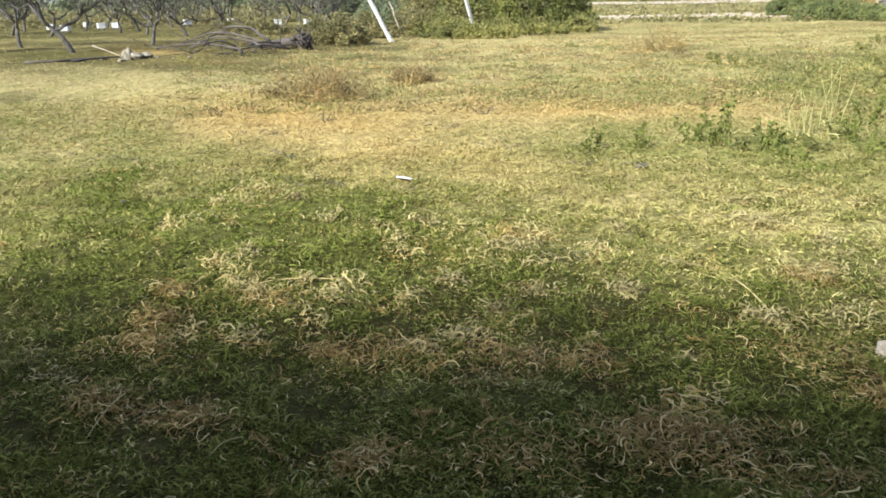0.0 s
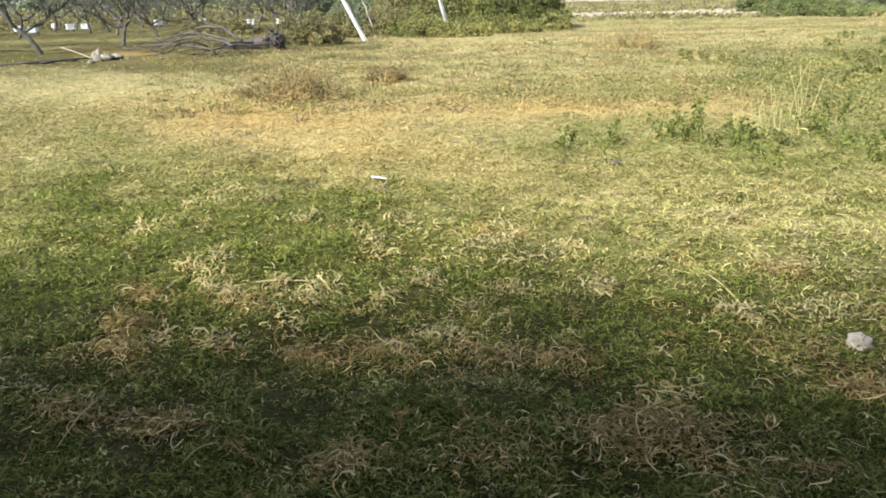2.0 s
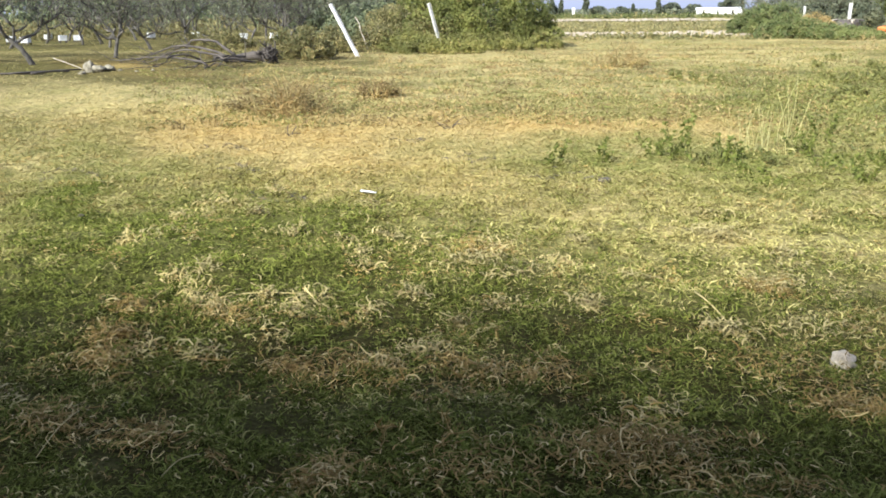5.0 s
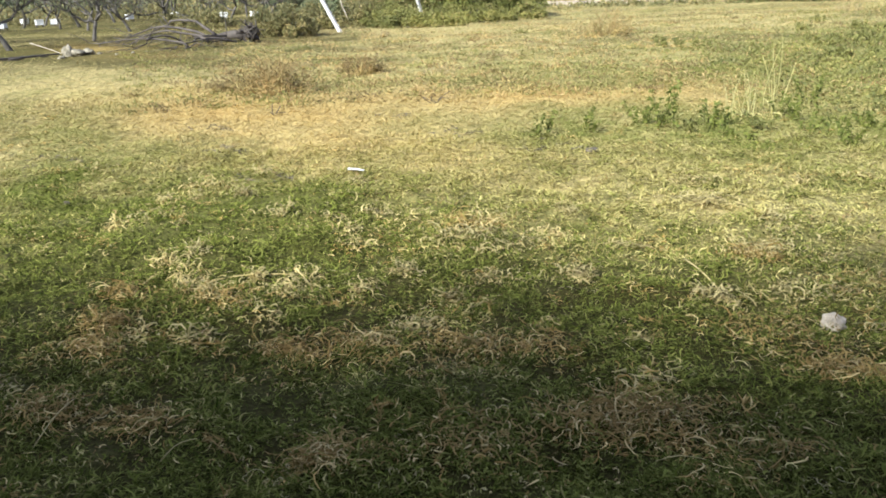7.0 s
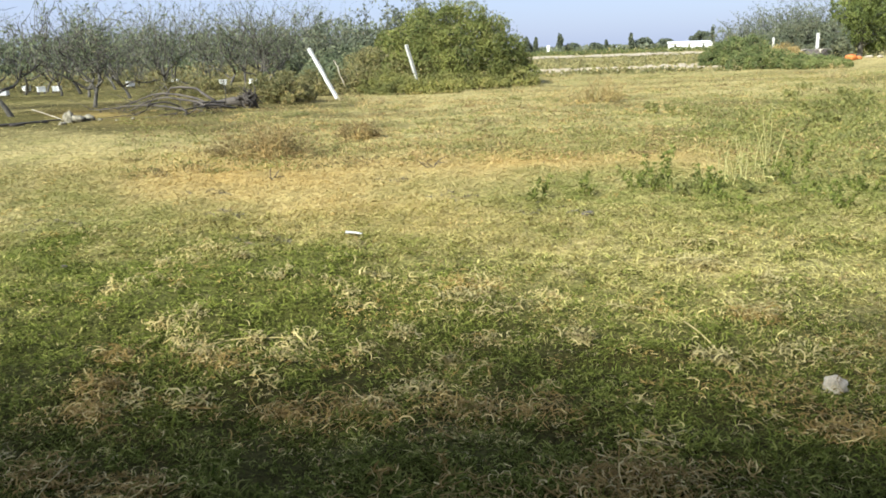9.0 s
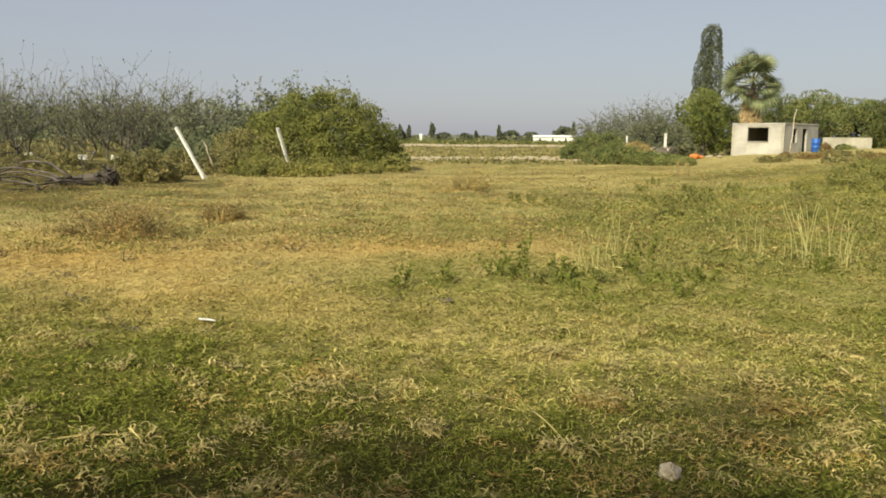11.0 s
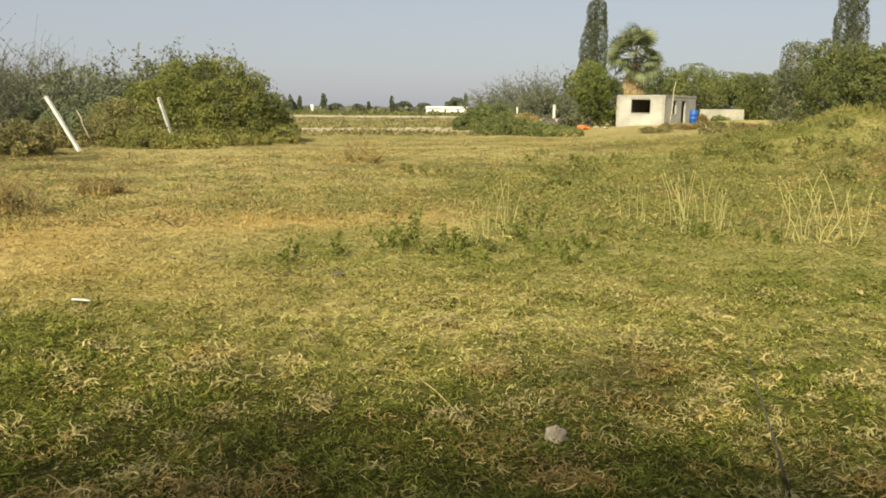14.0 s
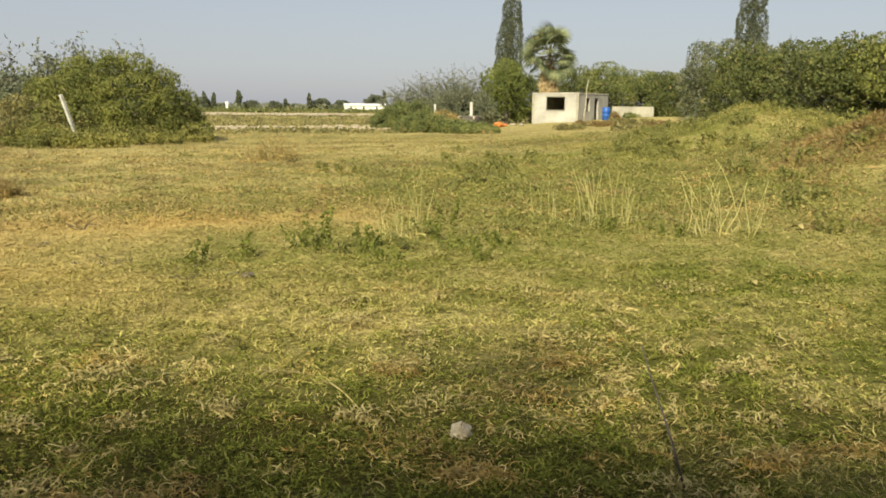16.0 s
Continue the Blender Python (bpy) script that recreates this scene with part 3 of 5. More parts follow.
def bush(name, x, y, rx, ry, h, n, leaf, mat, label, category, seed, count=60, size=0.5, turn=0.0, twigs=0, group="", whips=0.0):
    """A dome of leafy clumps over a branching frame of stems."""
    rng = random.Random(seed)
    root = thing(name, x, y, turn=turn)
    t = Tubes()
    for _ in range(max(6, count // 6)):
        a, k = rng.uniform(0, 6.28), rng.uniform(0.1, 0.5)
        pts = wander(rng, (math.cos(a) * rx * k * 0.5, math.sin(a) * ry * k * 0.5, -0.05), (math.cos(a) * rx * 0.8, math.sin(a) * ry * 0.8, h * rng.uniform(0.6, 1.4)), h * rng.uniform(0.6, 0.95), 5, 0.18)
        t.add(pts, taper(0.02 * h ** 0.5 + 0.01, 0.006, len(pts)), 4)
    for _ in range(twigs):
        a, k = rng.uniform(0, 6.28), rng.uniform(0.0, 0.75)
        top = h * math.sqrt(max(0.05, 1 - k * k)) * 0.9
        pts = wander(rng, (math.cos(a) * rx * k, math.sin(a) * ry * k, top - 0.3), (rng.gauss(0, 0.35), rng.gauss(0, 0.35), 1), whips * rng.uniform(0.5, 1.2), 4, 0.2)
        t.add(pts, taper(0.014, 0.005, len(pts)), 3)
    tagged(piece("stem_frame", t.mesh("stem_frame"), M_BARK, root), "dark woody stems", kind="stuff")
    p, d = lump_points(clump_lumps(rng, rx, ry, h, count, size), n, seed)
    if twigs:
        q = np.array([(math.cos(a) * rx * k, math.sin(a) * ry * k, h * math.sqrt(max(0.05, 1 - k * k)) * 0.93 + rng.uniform(0, whips * 0.8)) for a, k in ((rng.uniform(0, 6.28), rng.uniform(0, 0.8)) for _ in range(twigs * 14))])
        p, d = np.concatenate([p, q + np.random.RandomState(seed).randn(len(q), 3) * 0.05]), np.concatenate([d, np.random.RandomState(seed).randn(len(q), 3)])
    piece("foliage", strips_mesh("foliage", leaves(p, leaf, seed, 2.6, d), [(0, 1, 2)]), mat, root)
    return tagged(root, label, category, group)


DARK_BITS = ((-3.9, 6.6), (-2.8, 8.6), (-5.3, 6.0), (-0.9, 6.9), (-1.9, 7.6), (-3.0, 5.6), (-4.6, 7.7))  # scraps of dark dead runners


def runner(x, y, length, turn, seed, mat):
    """A creeping grass stem: a wavering runner with a few curled leaves at its joints."""
    rng = random.Random(seed)
    root = thing("grass_runner", x, y, turn=turn)
    base = root.matrix_basis
    t, p, a, pts = Tubes(), Vector((0, 0, 0.02)), rng.gauss(0, 0.3), []
    for i in range(8):
        w = base @ p
        pts.append(Vector((p.x, p.y, float(lie(w.x, w.y)) - base.translation.z + 0.014 + 0.022 * math.sin(i / 7 * math.pi) * rng.uniform(0.4, 1.6))))
        a += rng.gauss(0, 0.38)
        p = p + Vector((math.cos(a), math.sin(a), 0)) * length / 7
    t.add(pts, taper(0.0032, 0.0016, 8), 4)
    piece("stem", t.mesh("stem"), mat, root)
    tips = np.array([tuple(q + Vector((rng.gauss(0, 0.012), rng.gauss(0, 0.012), rng.uniform(0, 0.012)))) for q in pts[1:] for _ in range(3)])
    piece("foliage", strips_mesh("foliage", leaves(tips, 0.008, seed, 5.5), [(0, 1, 2)]), mat, root)
    return tagged(root, "creeping dead grass runner lying over the short turf", "grass runner", "grass runners")


rng = random.Random(64)
for k in range(64):
    y = rng.uniform(1.75, 3.3) if k % 3 else rng.uniform(3.0, 4.6)
    x = rng.uniform(-0.85, 0.75) * y + (0.25 if k % 2 else -0.1)
    runner(x, y, rng.uniform(0.1, 0.28), rng.uniform(0, 360), 2100 + k, M_BLEACH if k % 3 == 0 else M_THATCH)

for k, (x, y) in enumerate(DARK_BITS):
    for i in range(4):
        runner(x + 0.13 * (i - 1.5) + rng.gauss(0, 0.05), y + rng.gauss(0, 0.06), rng.uniform(0.12, 0.3), rng.uniform(-25, 25), 2300 + 5 * k + i, M_GREYLITTER)

BUSH = polar(12.9, 35.0)
bush("large_bush", *BUSH, 3.95, 3.0, 3.3, 90000, 0.05, M_BUSH, "large rounded dense green bush growing over the fence line", "bush", 21, 250, 0.47, twigs=90, whips=0.6)
bush("large_bush", *polar(16.4, 34.6), 2.6, 2.2, 1.7, 26000, 0.05, M_SCRUB, "low dull green bush sprawling beside the large one", "bush", 22, 60, 0.5, twigs=10, whips=0.6)


bush("large_bush", *polar(15.6, 30.2), 2.0, 0.8, 0.42, 9000, 0.045, M_COVER, "low leafy skirt of the large bush round the post", "bush", 23, 70, 0.2, twigs=40, whips=0.35)


def tall_shrub(x, y, h, seed, label="sparse upright shrub of thin grey twigs with few leaves", stems=14, leaf=0.09, per=3):
    rng = random.Random(seed)
    root = thing("sparse_shrub", x, y)
    t, pts_leaf = Tubes(), []
    for _ in range(stems):
        a = rng.uniform(0, 6.28)
        limb = wander(rng, (0, 0, -0.05), (math.cos(a) * 0.55, math.sin(a) * 0.55, 1), h * rng.uniform(0.7, 1.0), 7, 0.13)
        t.add(limb, taper(0.03, 0.006, len(limb)), 3)
        for k in range(2, 8):
            for _ in range(2):
                tw = wander(rng, limb[k], (rng.gauss(0, 0.6), rng.gauss(0, 0.6), 0.7), h * rng.uniform(0.1, 0.22), 3, 0.25)
                t.add(tw, taper(0.009, 0.003, len(tw)), 3)
                pts_leaf += [p + Vector((rng.gauss(0, 0.05), rng.gauss(0, 0.05), rng.gauss(0, 0.05))) for p in tw for _ in range(per)]
    piece("stem_frame", t.mesh("stem_frame"), M_BARK, root)
    piece("foliage", strips_mesh("foliage", leaves(np.array([tuple(p) for p in pts_leaf]), leaf, seed), [(0, 1, 2)]), M_GREY, root)
    return tagged(root, label, "shrub")


for k, (turn, far, h) in enumerate(((13.7, 38.5, 4.3), (17.6, 38, 4.1), (14.6, 39, 3.8), (13.0, 38.8, 4.2), (18.3, 38.4, 3.7), (20.3, 38, 3.0), (21.2, 39, 3.4))):
    tall_shrub(*polar(turn, far), h, 40 + k)


def orchard_tree(seed, h):
    """An old fruit tree: a slim crooked trunk, bent limbs, upright shoots and few leaves."""
    rng = random.Random(seed)
    root = thing("orchard_tree", 0, 0, 0)
    trunk, pts_leaf = Tubes(), []
    fork = rng.uniform(0.5, 1.3)
    stem = wander(rng, (0, 0, -0.1), (rng.gauss(0, 0.16), rng.gauss(0, 0.16), 1), fork + 0.1, 5, 0.12)
    trunk.add(stem, [0.105, 0.08, 0.07, 0.065, 0.062, 0.055], 8)
    piece("trunk", trunk.mesh("trunk"), M_BARK, root)
    a = rng.uniform(0, 6.28)
    for i in range(rng.randint(3, 5)):
        limbs, shoots = Tubes(), Tubes()
        a += rng.uniform(0.9, 2.3)
        out = rng.choice((0.3, 0.6, 0.95, 1.3))
        limb = wander(rng, stem[rng.choice((-1, -1, -2))], (math.cos(a) * out, math.sin(a) * out, rng.uniform(0.5, 1.0)), h * rng.uniform(0.32, 0.55), 5, 0.3, -0.08)
        limbs.add(limb, taper(0.05, 0.024, len(limb)), 6)
        for k in range(2, 6):
            for _ in range(2):
                b = a + rng.gauss(0, 1.1)
                br = wander(rng, limb[k], (math.cos(b) * 0.7, math.sin(b) * 0.7, rng.uniform(0.2, 1.1)), h * rng.uniform(0.18, 0.42), 4, 0.32, -0.07)
                limbs.add(br, taper(0.02, 0.009, len(br)), 3)
                for q in br[1:]:
                    for _ in range(rng.choice((0, 1, 1, 2))):
                        sh = wander(rng, q, (rng.gauss(0, 0.5), rng.gauss(0, 0.5), 0.9), h * rng.choice((0.1, 0.16, 0.24, 0.34, 0.44)) * rng.uniform(0.8, 1.15), 4, 0.3)
                        shoots.add(sh, taper(0.012, 0.005, len(sh)), 3)
                        if rng.random() < 0.72:
                            pts_leaf += [p + Vector((rng.gauss(0, 0.05), rng.gauss(0, 0.05), rng.gauss(0, 0.05))) for p in sh for _ in range(2)]
        arm = piece("limb", limbs.mesh("limb"), M_BARK, root)
        tagged(piece("twig_spray", shoots.mesh("twig_spray"), M_BARK, arm), kind="stuff")
    P = np.array([tuple(p) for p in pts_leaf])
    piece("crown", strips_mesh("crown", leaves(P, 0.068, seed), [(0, 1, 2)]), M_ORCHARD, root)
    return tagged(root, "old dark-barked orchard tree with crooked limbs and sparse leaves", "tree", "orchard trees")


ORCHARD = [orchard_tree(60 + k, 4.3 + 0.22 * k) for k in range(7)]
spots_taken = [(36.8, 31.3), (41.6, 27.0), (28.2, 40.5), (34.5, 38.6), (38.6, 46.0), (25.3, 38.5), (31.4, 43.0), (44.5, 33.0), (23.0, 44.0), (47.5, 29.5)]
rng = random.Random(7)
for row in range(6):
    for k in range(10):
        px, py = -13.5 - row * 5.2 + k * 0.7 + rng.gauss(0, 0.7), 43.0 + k * 5.4 - row * 5.4 + rng.gauss(0, 0.9)
        far, turn = math.hypot(px, py), math.degrees(math.atan2(-px, py))
        if far > 39 and 20.5 < turn < 62 and far < 95:
            spots_taken.append((turn, far))
for k, (turn, far) in enumerate(spots_taken):
    x, y = polar(turn, far)
    m = pose(x, y, float(lie(x, y)), 0, 0, rng.uniform(0, 360)) @ Matrix.Scale(rng.uniform(0.82, 1.22), 4)
    if k < 7:
        ORCHARD[k].matrix_basis = m
    else:
        copy_thing(ORCHARD[rng.randrange(7)], m)

# the far side of the orchard closes as a dim wood
p, d = lump_points([(*polar(a, 84 + 8 * math.sin(a * 1.7)), 1.2, 3.4, 3.4, 2.9 + 0.7 * math.sin(a * 3.1)) for a in np.arange(17.5, 66, 1.1)], 34000, 31, 0.6)
tagged(piece("far_orchard", strips_mesh("far_orchard", leaves(p, 0.3, 31, 1.5, d), [(0, 1, 2)]), M_ORCHARD), "grey-green depth of the orchard behind the first rows", "woods", kind="stuff")


p, d = lump_points([(*polar(a, 60 + 3 * math.sin(a * 1.9)), 0.3, 2.0, 2.0, 0.75 + 0.35 * math.sin(a * 4.1)) for a in np.arange(20.5, 62, 0.9)], 22000, 35, 0.5)
tagged(piece("orchard_undergrowth", strips_mesh("orchard_undergrowth", leaves(p, 0.13, 35, 1.7, d), [(0, 1, 2)]), M_BANK), "dull brownish undergrowth between the orchard rows", "undergrowth", kind="stuff")


def hive(turn, far, seed):
    """A small white box of the beekeeper's sort on low feet."""
    rng = random.Random(seed)
    x, y = polar(turn, far)
    root = thing("hive_box", x, y, turn=rng.uniform(0, 60))
    for name, size, z in (("box", (0.4, 0.36, 0.25), 0.245), ("lid", (0.43, 0.39, 0.04), 0.391)):
        bm = bmesh.new()
        bmesh.ops.create_cube(bm, size=1, matrix=Matrix.Translation((0, 0, z)) @ Matrix.Diagonal((*size, 1)))
        bmesh.ops.bevel(bm, geom=bm.edges[:], offset=0.012, segments=1)
        part(name, bm, M_WHITE, root)
    for sx in (-1, 1):
        for sy in (-1, 1):
            bm = bmesh.new()
            bmesh.ops.create_cube(bm, size=1, matrix=Matrix.Translation((sx * 0.17, sy * 0.15, 0.05)) @ Matrix.Diagonal((0.06, 0.06, 0.16, 1)))
            part("foot", bm, M_DEADWOOD, root, "dark wooden foot")
    return tagged(root, "small white wooden beehive box among the orchard trees", "beehive", "hives in the orchard")


for k, (turn, far) in enumerate(((39.7, 52), (38.8, 51.5), (34.4, 54), (41.8, 48.8), (31.6, 55), (28.5, 49.5), (26.5, 49.2), (42.6, 50.5), (40.5, 57))):
    hive(turn, far, k)


# ---- fence line, brush and dead wood ----
def fence_post(base, top, side, label, group=""):
    """A square cast post with chamfered edges, leaning from base to top."""
    base, top = Vector(base), Vector(top)
    way = top - base
    bm = bmesh.new()
    bmesh.ops.create_cube(bm, size=1, matrix=Matrix.Translation((0, 0, way.length / 2 - 0.15)) @ Matrix.Diagonal((side, side, way.length + 0.3, 1)))
    bmesh.ops.subdivide_edges(bm, edges=[e for e in bm.edges if abs((e.verts[0].co - e.verts[1].co).z) > 0.5], cuts=7)
    bmesh.ops.bevel(bm, geom=[e for e in bm.edges if len(e.link_faces) == 2 and e.calc_face_angle(0) > 1], offset=side * 0.12, segments=1)
    r = random.Random(int(side * 1e4))
    for v in bm.verts:
        v.co += Vector((r.gauss(0, 0.003), r.gauss(0, 0.003), 0))
    ob = part("fence_post", bm, M_CONCRETE, None)
    ob.matrix_basis = Matrix.Translation(base) @ way.to_track_quat("Z", "Y").to_matrix().to_4x4()
    return tagged(ob, label, "post", group)


def loose_stick(name, a, b, r, mat, label, category="stick", sag=0.02):
    a, b = Vector(a), Vector(b)
    rng = random.Random(name + label)
    t = Tubes()
    pts = [a.lerp(b, i / 5) + Vector((rng.gauss(0, r * 0.6), rng.gauss(0, r * 0.6), sag * math.sin(i / 5 * math.pi))) for i in range(6)]
    t.add(pts, taper(r, r * 0.6, 6), 7)
    return tagged(piece(name, t.mesh(name), mat), label, category)


def on(turn, far, up=0.0):
    x, y = polar(turn, far)
    return x, y, float(lie(x, y)) + up


fence_post(on(20.85, 28.4), (*polar(22.6, 29.2), 1.76), 0.1, "pale concrete fence post leaning far over, at the field edge", "fence posts")
fence_post(on(14.95, 30.8), (*polar(15.85, 30.4), 1.78), 0.095, "pale concrete fence post leaning against the large bush", "fence posts")
loose_stick("stake", on(20.1, 32.2, -0.05), (*polar(20.9, 32.2), 1.32), 0.03, M_PALEWOOD, "thin weathered grey stake leaning in the scrub", "stake", 0.0)

for k, (turn, far, rx, h) in enumerate(((24.3, 26.8, 1.0, 0.85), (22.6, 30.6, 0.8, 0.7), (26.0, 27.4, 0.7, 0.7), (19.3, 32.6, 1.3, 0.8), (17.4, 31.6, 1.3, 0.6), (13.2, 31.6, 1.3, 0.4), (10.8, 31.9, 1.2, 0.35), (8.2, 33.2, 1.0, 0.5), (29.5, 37.0, 1.2, 0.5), (31.8, 38.5, 1.0, 0.45))):
    bush("scrub_bush", *polar(turn, far), rx, rx * 0.8, h, 5000, 0.045, M_COVER if 7 < turn < 18 else M_SCRUB, "yellowish dry scrub at the foot of the fence line", "scrub", 80 + k, 44, 0.17, twigs=40, whips=0.4, group="fence line scrub")
for k, (turn, far) in enumerate(((18.5, 36.0), (20.3, 36.5), (22.0, 40.0), (23.5, 42.0))):
    bush("scrub_bush", *polar(turn, far), 2.2, 1.6, 1.5, 9000, 0.055, M_ORCHARD, "dull dark green scrub behind the fence posts", "scrub", 110 + k, 60, 0.3, twigs=50, whips=0.6, group="fence line scrub")


for k, (turn, far, h) in enumerate(((-20.0, 55.0, 0.22), (-21.6, 56.0, 0.3), (-23.2, 55.0, 0.3), (-24.6, 53.0, 0.4), (-22.4, 51.0, 0.22), (-18.6, 52.5, 0.12), (-26.0, 48.0, 0.4))):
    bush("low_scrub", *polar(turn, far), 1.3, 1.0, h, 2500, 0.05, M_RUSSET if k % 3 == 0 else M_SCRUB, "low dry brownish scrub on the slope before the hut", "scrub", 170 + k, 18, 0.25, twigs=8, whips=0.2, group="scrub before the hut")


for turn, far, rx, h, mat, label in ((-21.35, 60.3, 0.4, 0.5, M_RUSSET, "small rusty brown dry shrub beside the barrel"), (-22.4, 62.5, 0.7, 0.3, M_YARD, "small dark green shrub at the foot of the yard wall")):
    bush("low_shrub", *polar(turn, far), rx, rx * 0.7, h, 1500, 0.05, mat, label, "shrub", 178, 18, 0.16, twigs=8, whips=0.2)


def brush_pile():
    """A felled tree: a log with its root plate, and a spread of bare branches."""
    rng = random.Random(17)
    log = Tubes()
    a, b = Vector(on(27.3, 25.2, 0.2)), Vector(on(30.6, 26.0, 0.12))
    pts = [a.lerp(b, i / 6) + Vector((0, 0, 0.04 * math.sin(i * 1.3))) for i in range(7)]
    log.add(pts, [0.16, 0.14, 0.13, 0.12, 0.11, 0.09, 0.06], 9)
    root = thing("fallen_log", 0, 0, 0)
    piece("trunk", log.mesh("trunk"), M_DEADWOOD, root)
    t = Tubes()
    for _ in range(150):
        w = Vector((rng.gauss(0, 0.7), rng.gauss(0, 0.6), rng.gauss(0.1, 1))).normalized()
        q = wander(rng, a + Vector((rng.gauss(0.22, 0.1), rng.gauss(-0.1, 0.1), rng.gauss(0.05, 0.1))), w, rng.uniform(0.2, 0.42), 4, 0.5)
        t.add(q, taper(0.03, 0.008, len(q)), 4)
    piece("root_plate", t.mesh("root_plate"), M_DEADWOOD, root, "tangled dark root ball of the log")
    tagged(root, "fallen dark tree trunk lying on the grass", "log")
    for k, (t0, f0, t1, f1, up, r0) in enumerate(((29.6, 24.2, 36.0, 28.5, 0.5, 0.042), (30.0, 23.3, 35.2, 26.5, 0.42, 0.038), (29.4, 25.2, 33.8, 29.5, 0.62, 0.048), (30.8, 22.5, 36.9, 27.5, 0.2, 0.035), (28.8, 24.8, 31.5, 23.2, 0.25, 0.035), (31.5, 24.8, 34.5, 24.0, 0.3, 0.032), (28.3, 23.8, 32.3, 22.6, 0.2, 0.035))):
        t = Tubes()
        heap = thing("dead_branch", 0, 0, 0)
        s, e = Vector(on(t0, f0, 0.05)), Vector(on(t1, f1, 0.06))
        main = [s.lerp(e, i / 8) + Vector((rng.gauss(0, 0.09), rng.gauss(0, 0.09), up * math.sin(math.pi * min(1, i / 8 + 0.12)))) for i in range(9)]
        main = [Vector((p.x, p.y, max(p.z, float(lie(p.x, p.y)) + 0.02))) for p in main]
        t.add(main, taper(r0, 0.015, 9), 6)
        piece("limb", t.mesh("limb"), M_DEADWOOD, heap)
        for i in range(1, 9):
            for _ in range(1):
                q = wander(rng, main[i], (e - s).normalized() + Vector((rng.gauss(0, 0.7), rng.gauss(0, 0.7), rng.gauss(0.1, 0.4))), rng.uniform(0.4, 1.3), 4, 0.2, 0.08)
                q = [Vector((p.x, p.y, max(p.z, float(lie(p.x, p.y)) + 0.01))) for p in q]
                t = Tubes()
                t.add(q, taper(0.013, 0.005, len(q)), 4)
                piece("twig", t.mesh("twig"), M_DEADWOOD, heap)
        tagged(heap, "bare dark cut branch with twigs lying in the brush heap", "branch", "brush heap")


brush_pile()


loose_stick("pale_branch", on(40.5, 25.2, 0.28), on(38.8, 24.4, 0.04), 0.014, M_PALEWOOD, "pale stripped branch leaning against a tree trunk", "branch")
for k, (t0, f0, t1, f1) in enumerate(((43.0, 22.6, 39.6, 23.4), (41.8, 22.3, 38.9, 24.2), (44.5, 23.0, 41.0, 22.8))):
    loose_stick("log", on(t0, f0, 0.06), on(t1, f1, 0.05), 0.03, M_DEADWOOD, "weathered grey log lying at the orchard edge", "log")


def rubble(name, x, y, size, mat, seed, label, category, flat=0.7, group="", jag=1.0):
    """An uneven broken lump resting on the ground."""
    bm = bmesh.new()
    bmesh.ops.create_icosphere(bm, subdivisions=3, radius=size / 2)
    off = Vector((seed * 3.1, seed * 1.7, 0))
    for v in bm.verts:
        n = v.co.normalized()
        k = 1 + jag * (0.5 * noise.noise(n * 1.5 + off) + 0.22 * noise.noise(n * 4 + off))
        v.co = Vector((v.co.x * k, v.co.y * k * 0.85, v.co.z * k * flat))
        v.co.z = max(v.co.z, -size * 0.22)
    ob = part(name, bm, mat, None, smooth=True)
    x, y = seat(x, y)
    ob.matrix_basis = pose(x, y, float(lie(x, y)) + size * 0.2, 0, 0, seed * 40)
    return tagged(ob, label, category, group)


rubble("pale_rock", *polar(38.4, 23.4), 0.34, M_CLOD, 3, "pale weathered rock beside the brush heap", "rock", 1.15, jag=1.3)
for k, (turn, far, s) in enumerate(((37.9, 23.3, 0.4), (37.3, 23.5, 0.32), (36.6, 23.1, 0.13), (38.9, 23.1, 0.2), (35.6, 22.4, 0.1), (34.6, 22.2, 0.09))):
    rubble("rubble_lump", *polar(turn, far), s, M_CLOD, 4 + k, "grey lump of soil and stone at the orchard edge", "rubble", 0.55, "orchard edge rubble")

# ---- the hut and its yard ----
def box_part(name, lo, hi, mat, parent, label="", bevel=0.012):
    lo, hi = Vector(lo), Vector(hi)
    bm = bmesh.new()
    bmesh.ops.create_cube(bm, size=1, matrix=Matrix.Translation((lo + hi) / 2) @ Matrix.Diagonal((*(hi - lo), 1)))
    if bevel:
        bmesh.ops.bevel(bm, geom=bm.edges[:], offset=bevel, segments=1)
    return part(name, bm, mat, parent, label)


def wall_with(name, parent, length, height, thick, holes, mat, m):
    """A wall along x with rectangular holes (x0, x1, z0, z1) that go through it."""
    xs = sorted({0.0, length, *(h[0] for h in holes), *(h[1] for h in holes)})
    bm = bmesh.new()

    def slab(x0, x1, z0, z1):
        if x1 - x0 > 1e-4 and z1 - z0 > 1e-4:
            bmesh.ops.create_cube(bm, size=1, matrix=Matrix.Translation(((x0 + x1) / 2, thick / 2, (z0 + z1) / 2)) @ Matrix.Diagonal((x1 - x0, thick, z1 - z0, 1)))

    for x0, x1 in zip(xs, xs[1:]):
        z = -0.2
        for h in sorted((h for h in holes if h[0] <= x0 + 1e-6 and h[1] >= x1 - 1e-6), key=lambda h: h[2]):
            slab(x0, x1, z, h[2])
            z = h[3]
        slab(x0, x1, z, height)
    bmesh.ops.remove_doubles(bm, verts=bm.verts[:], dist=1e-5)
    ob = part(name, bm, mat, parent)
    ob.matrix_local = m
    return ob


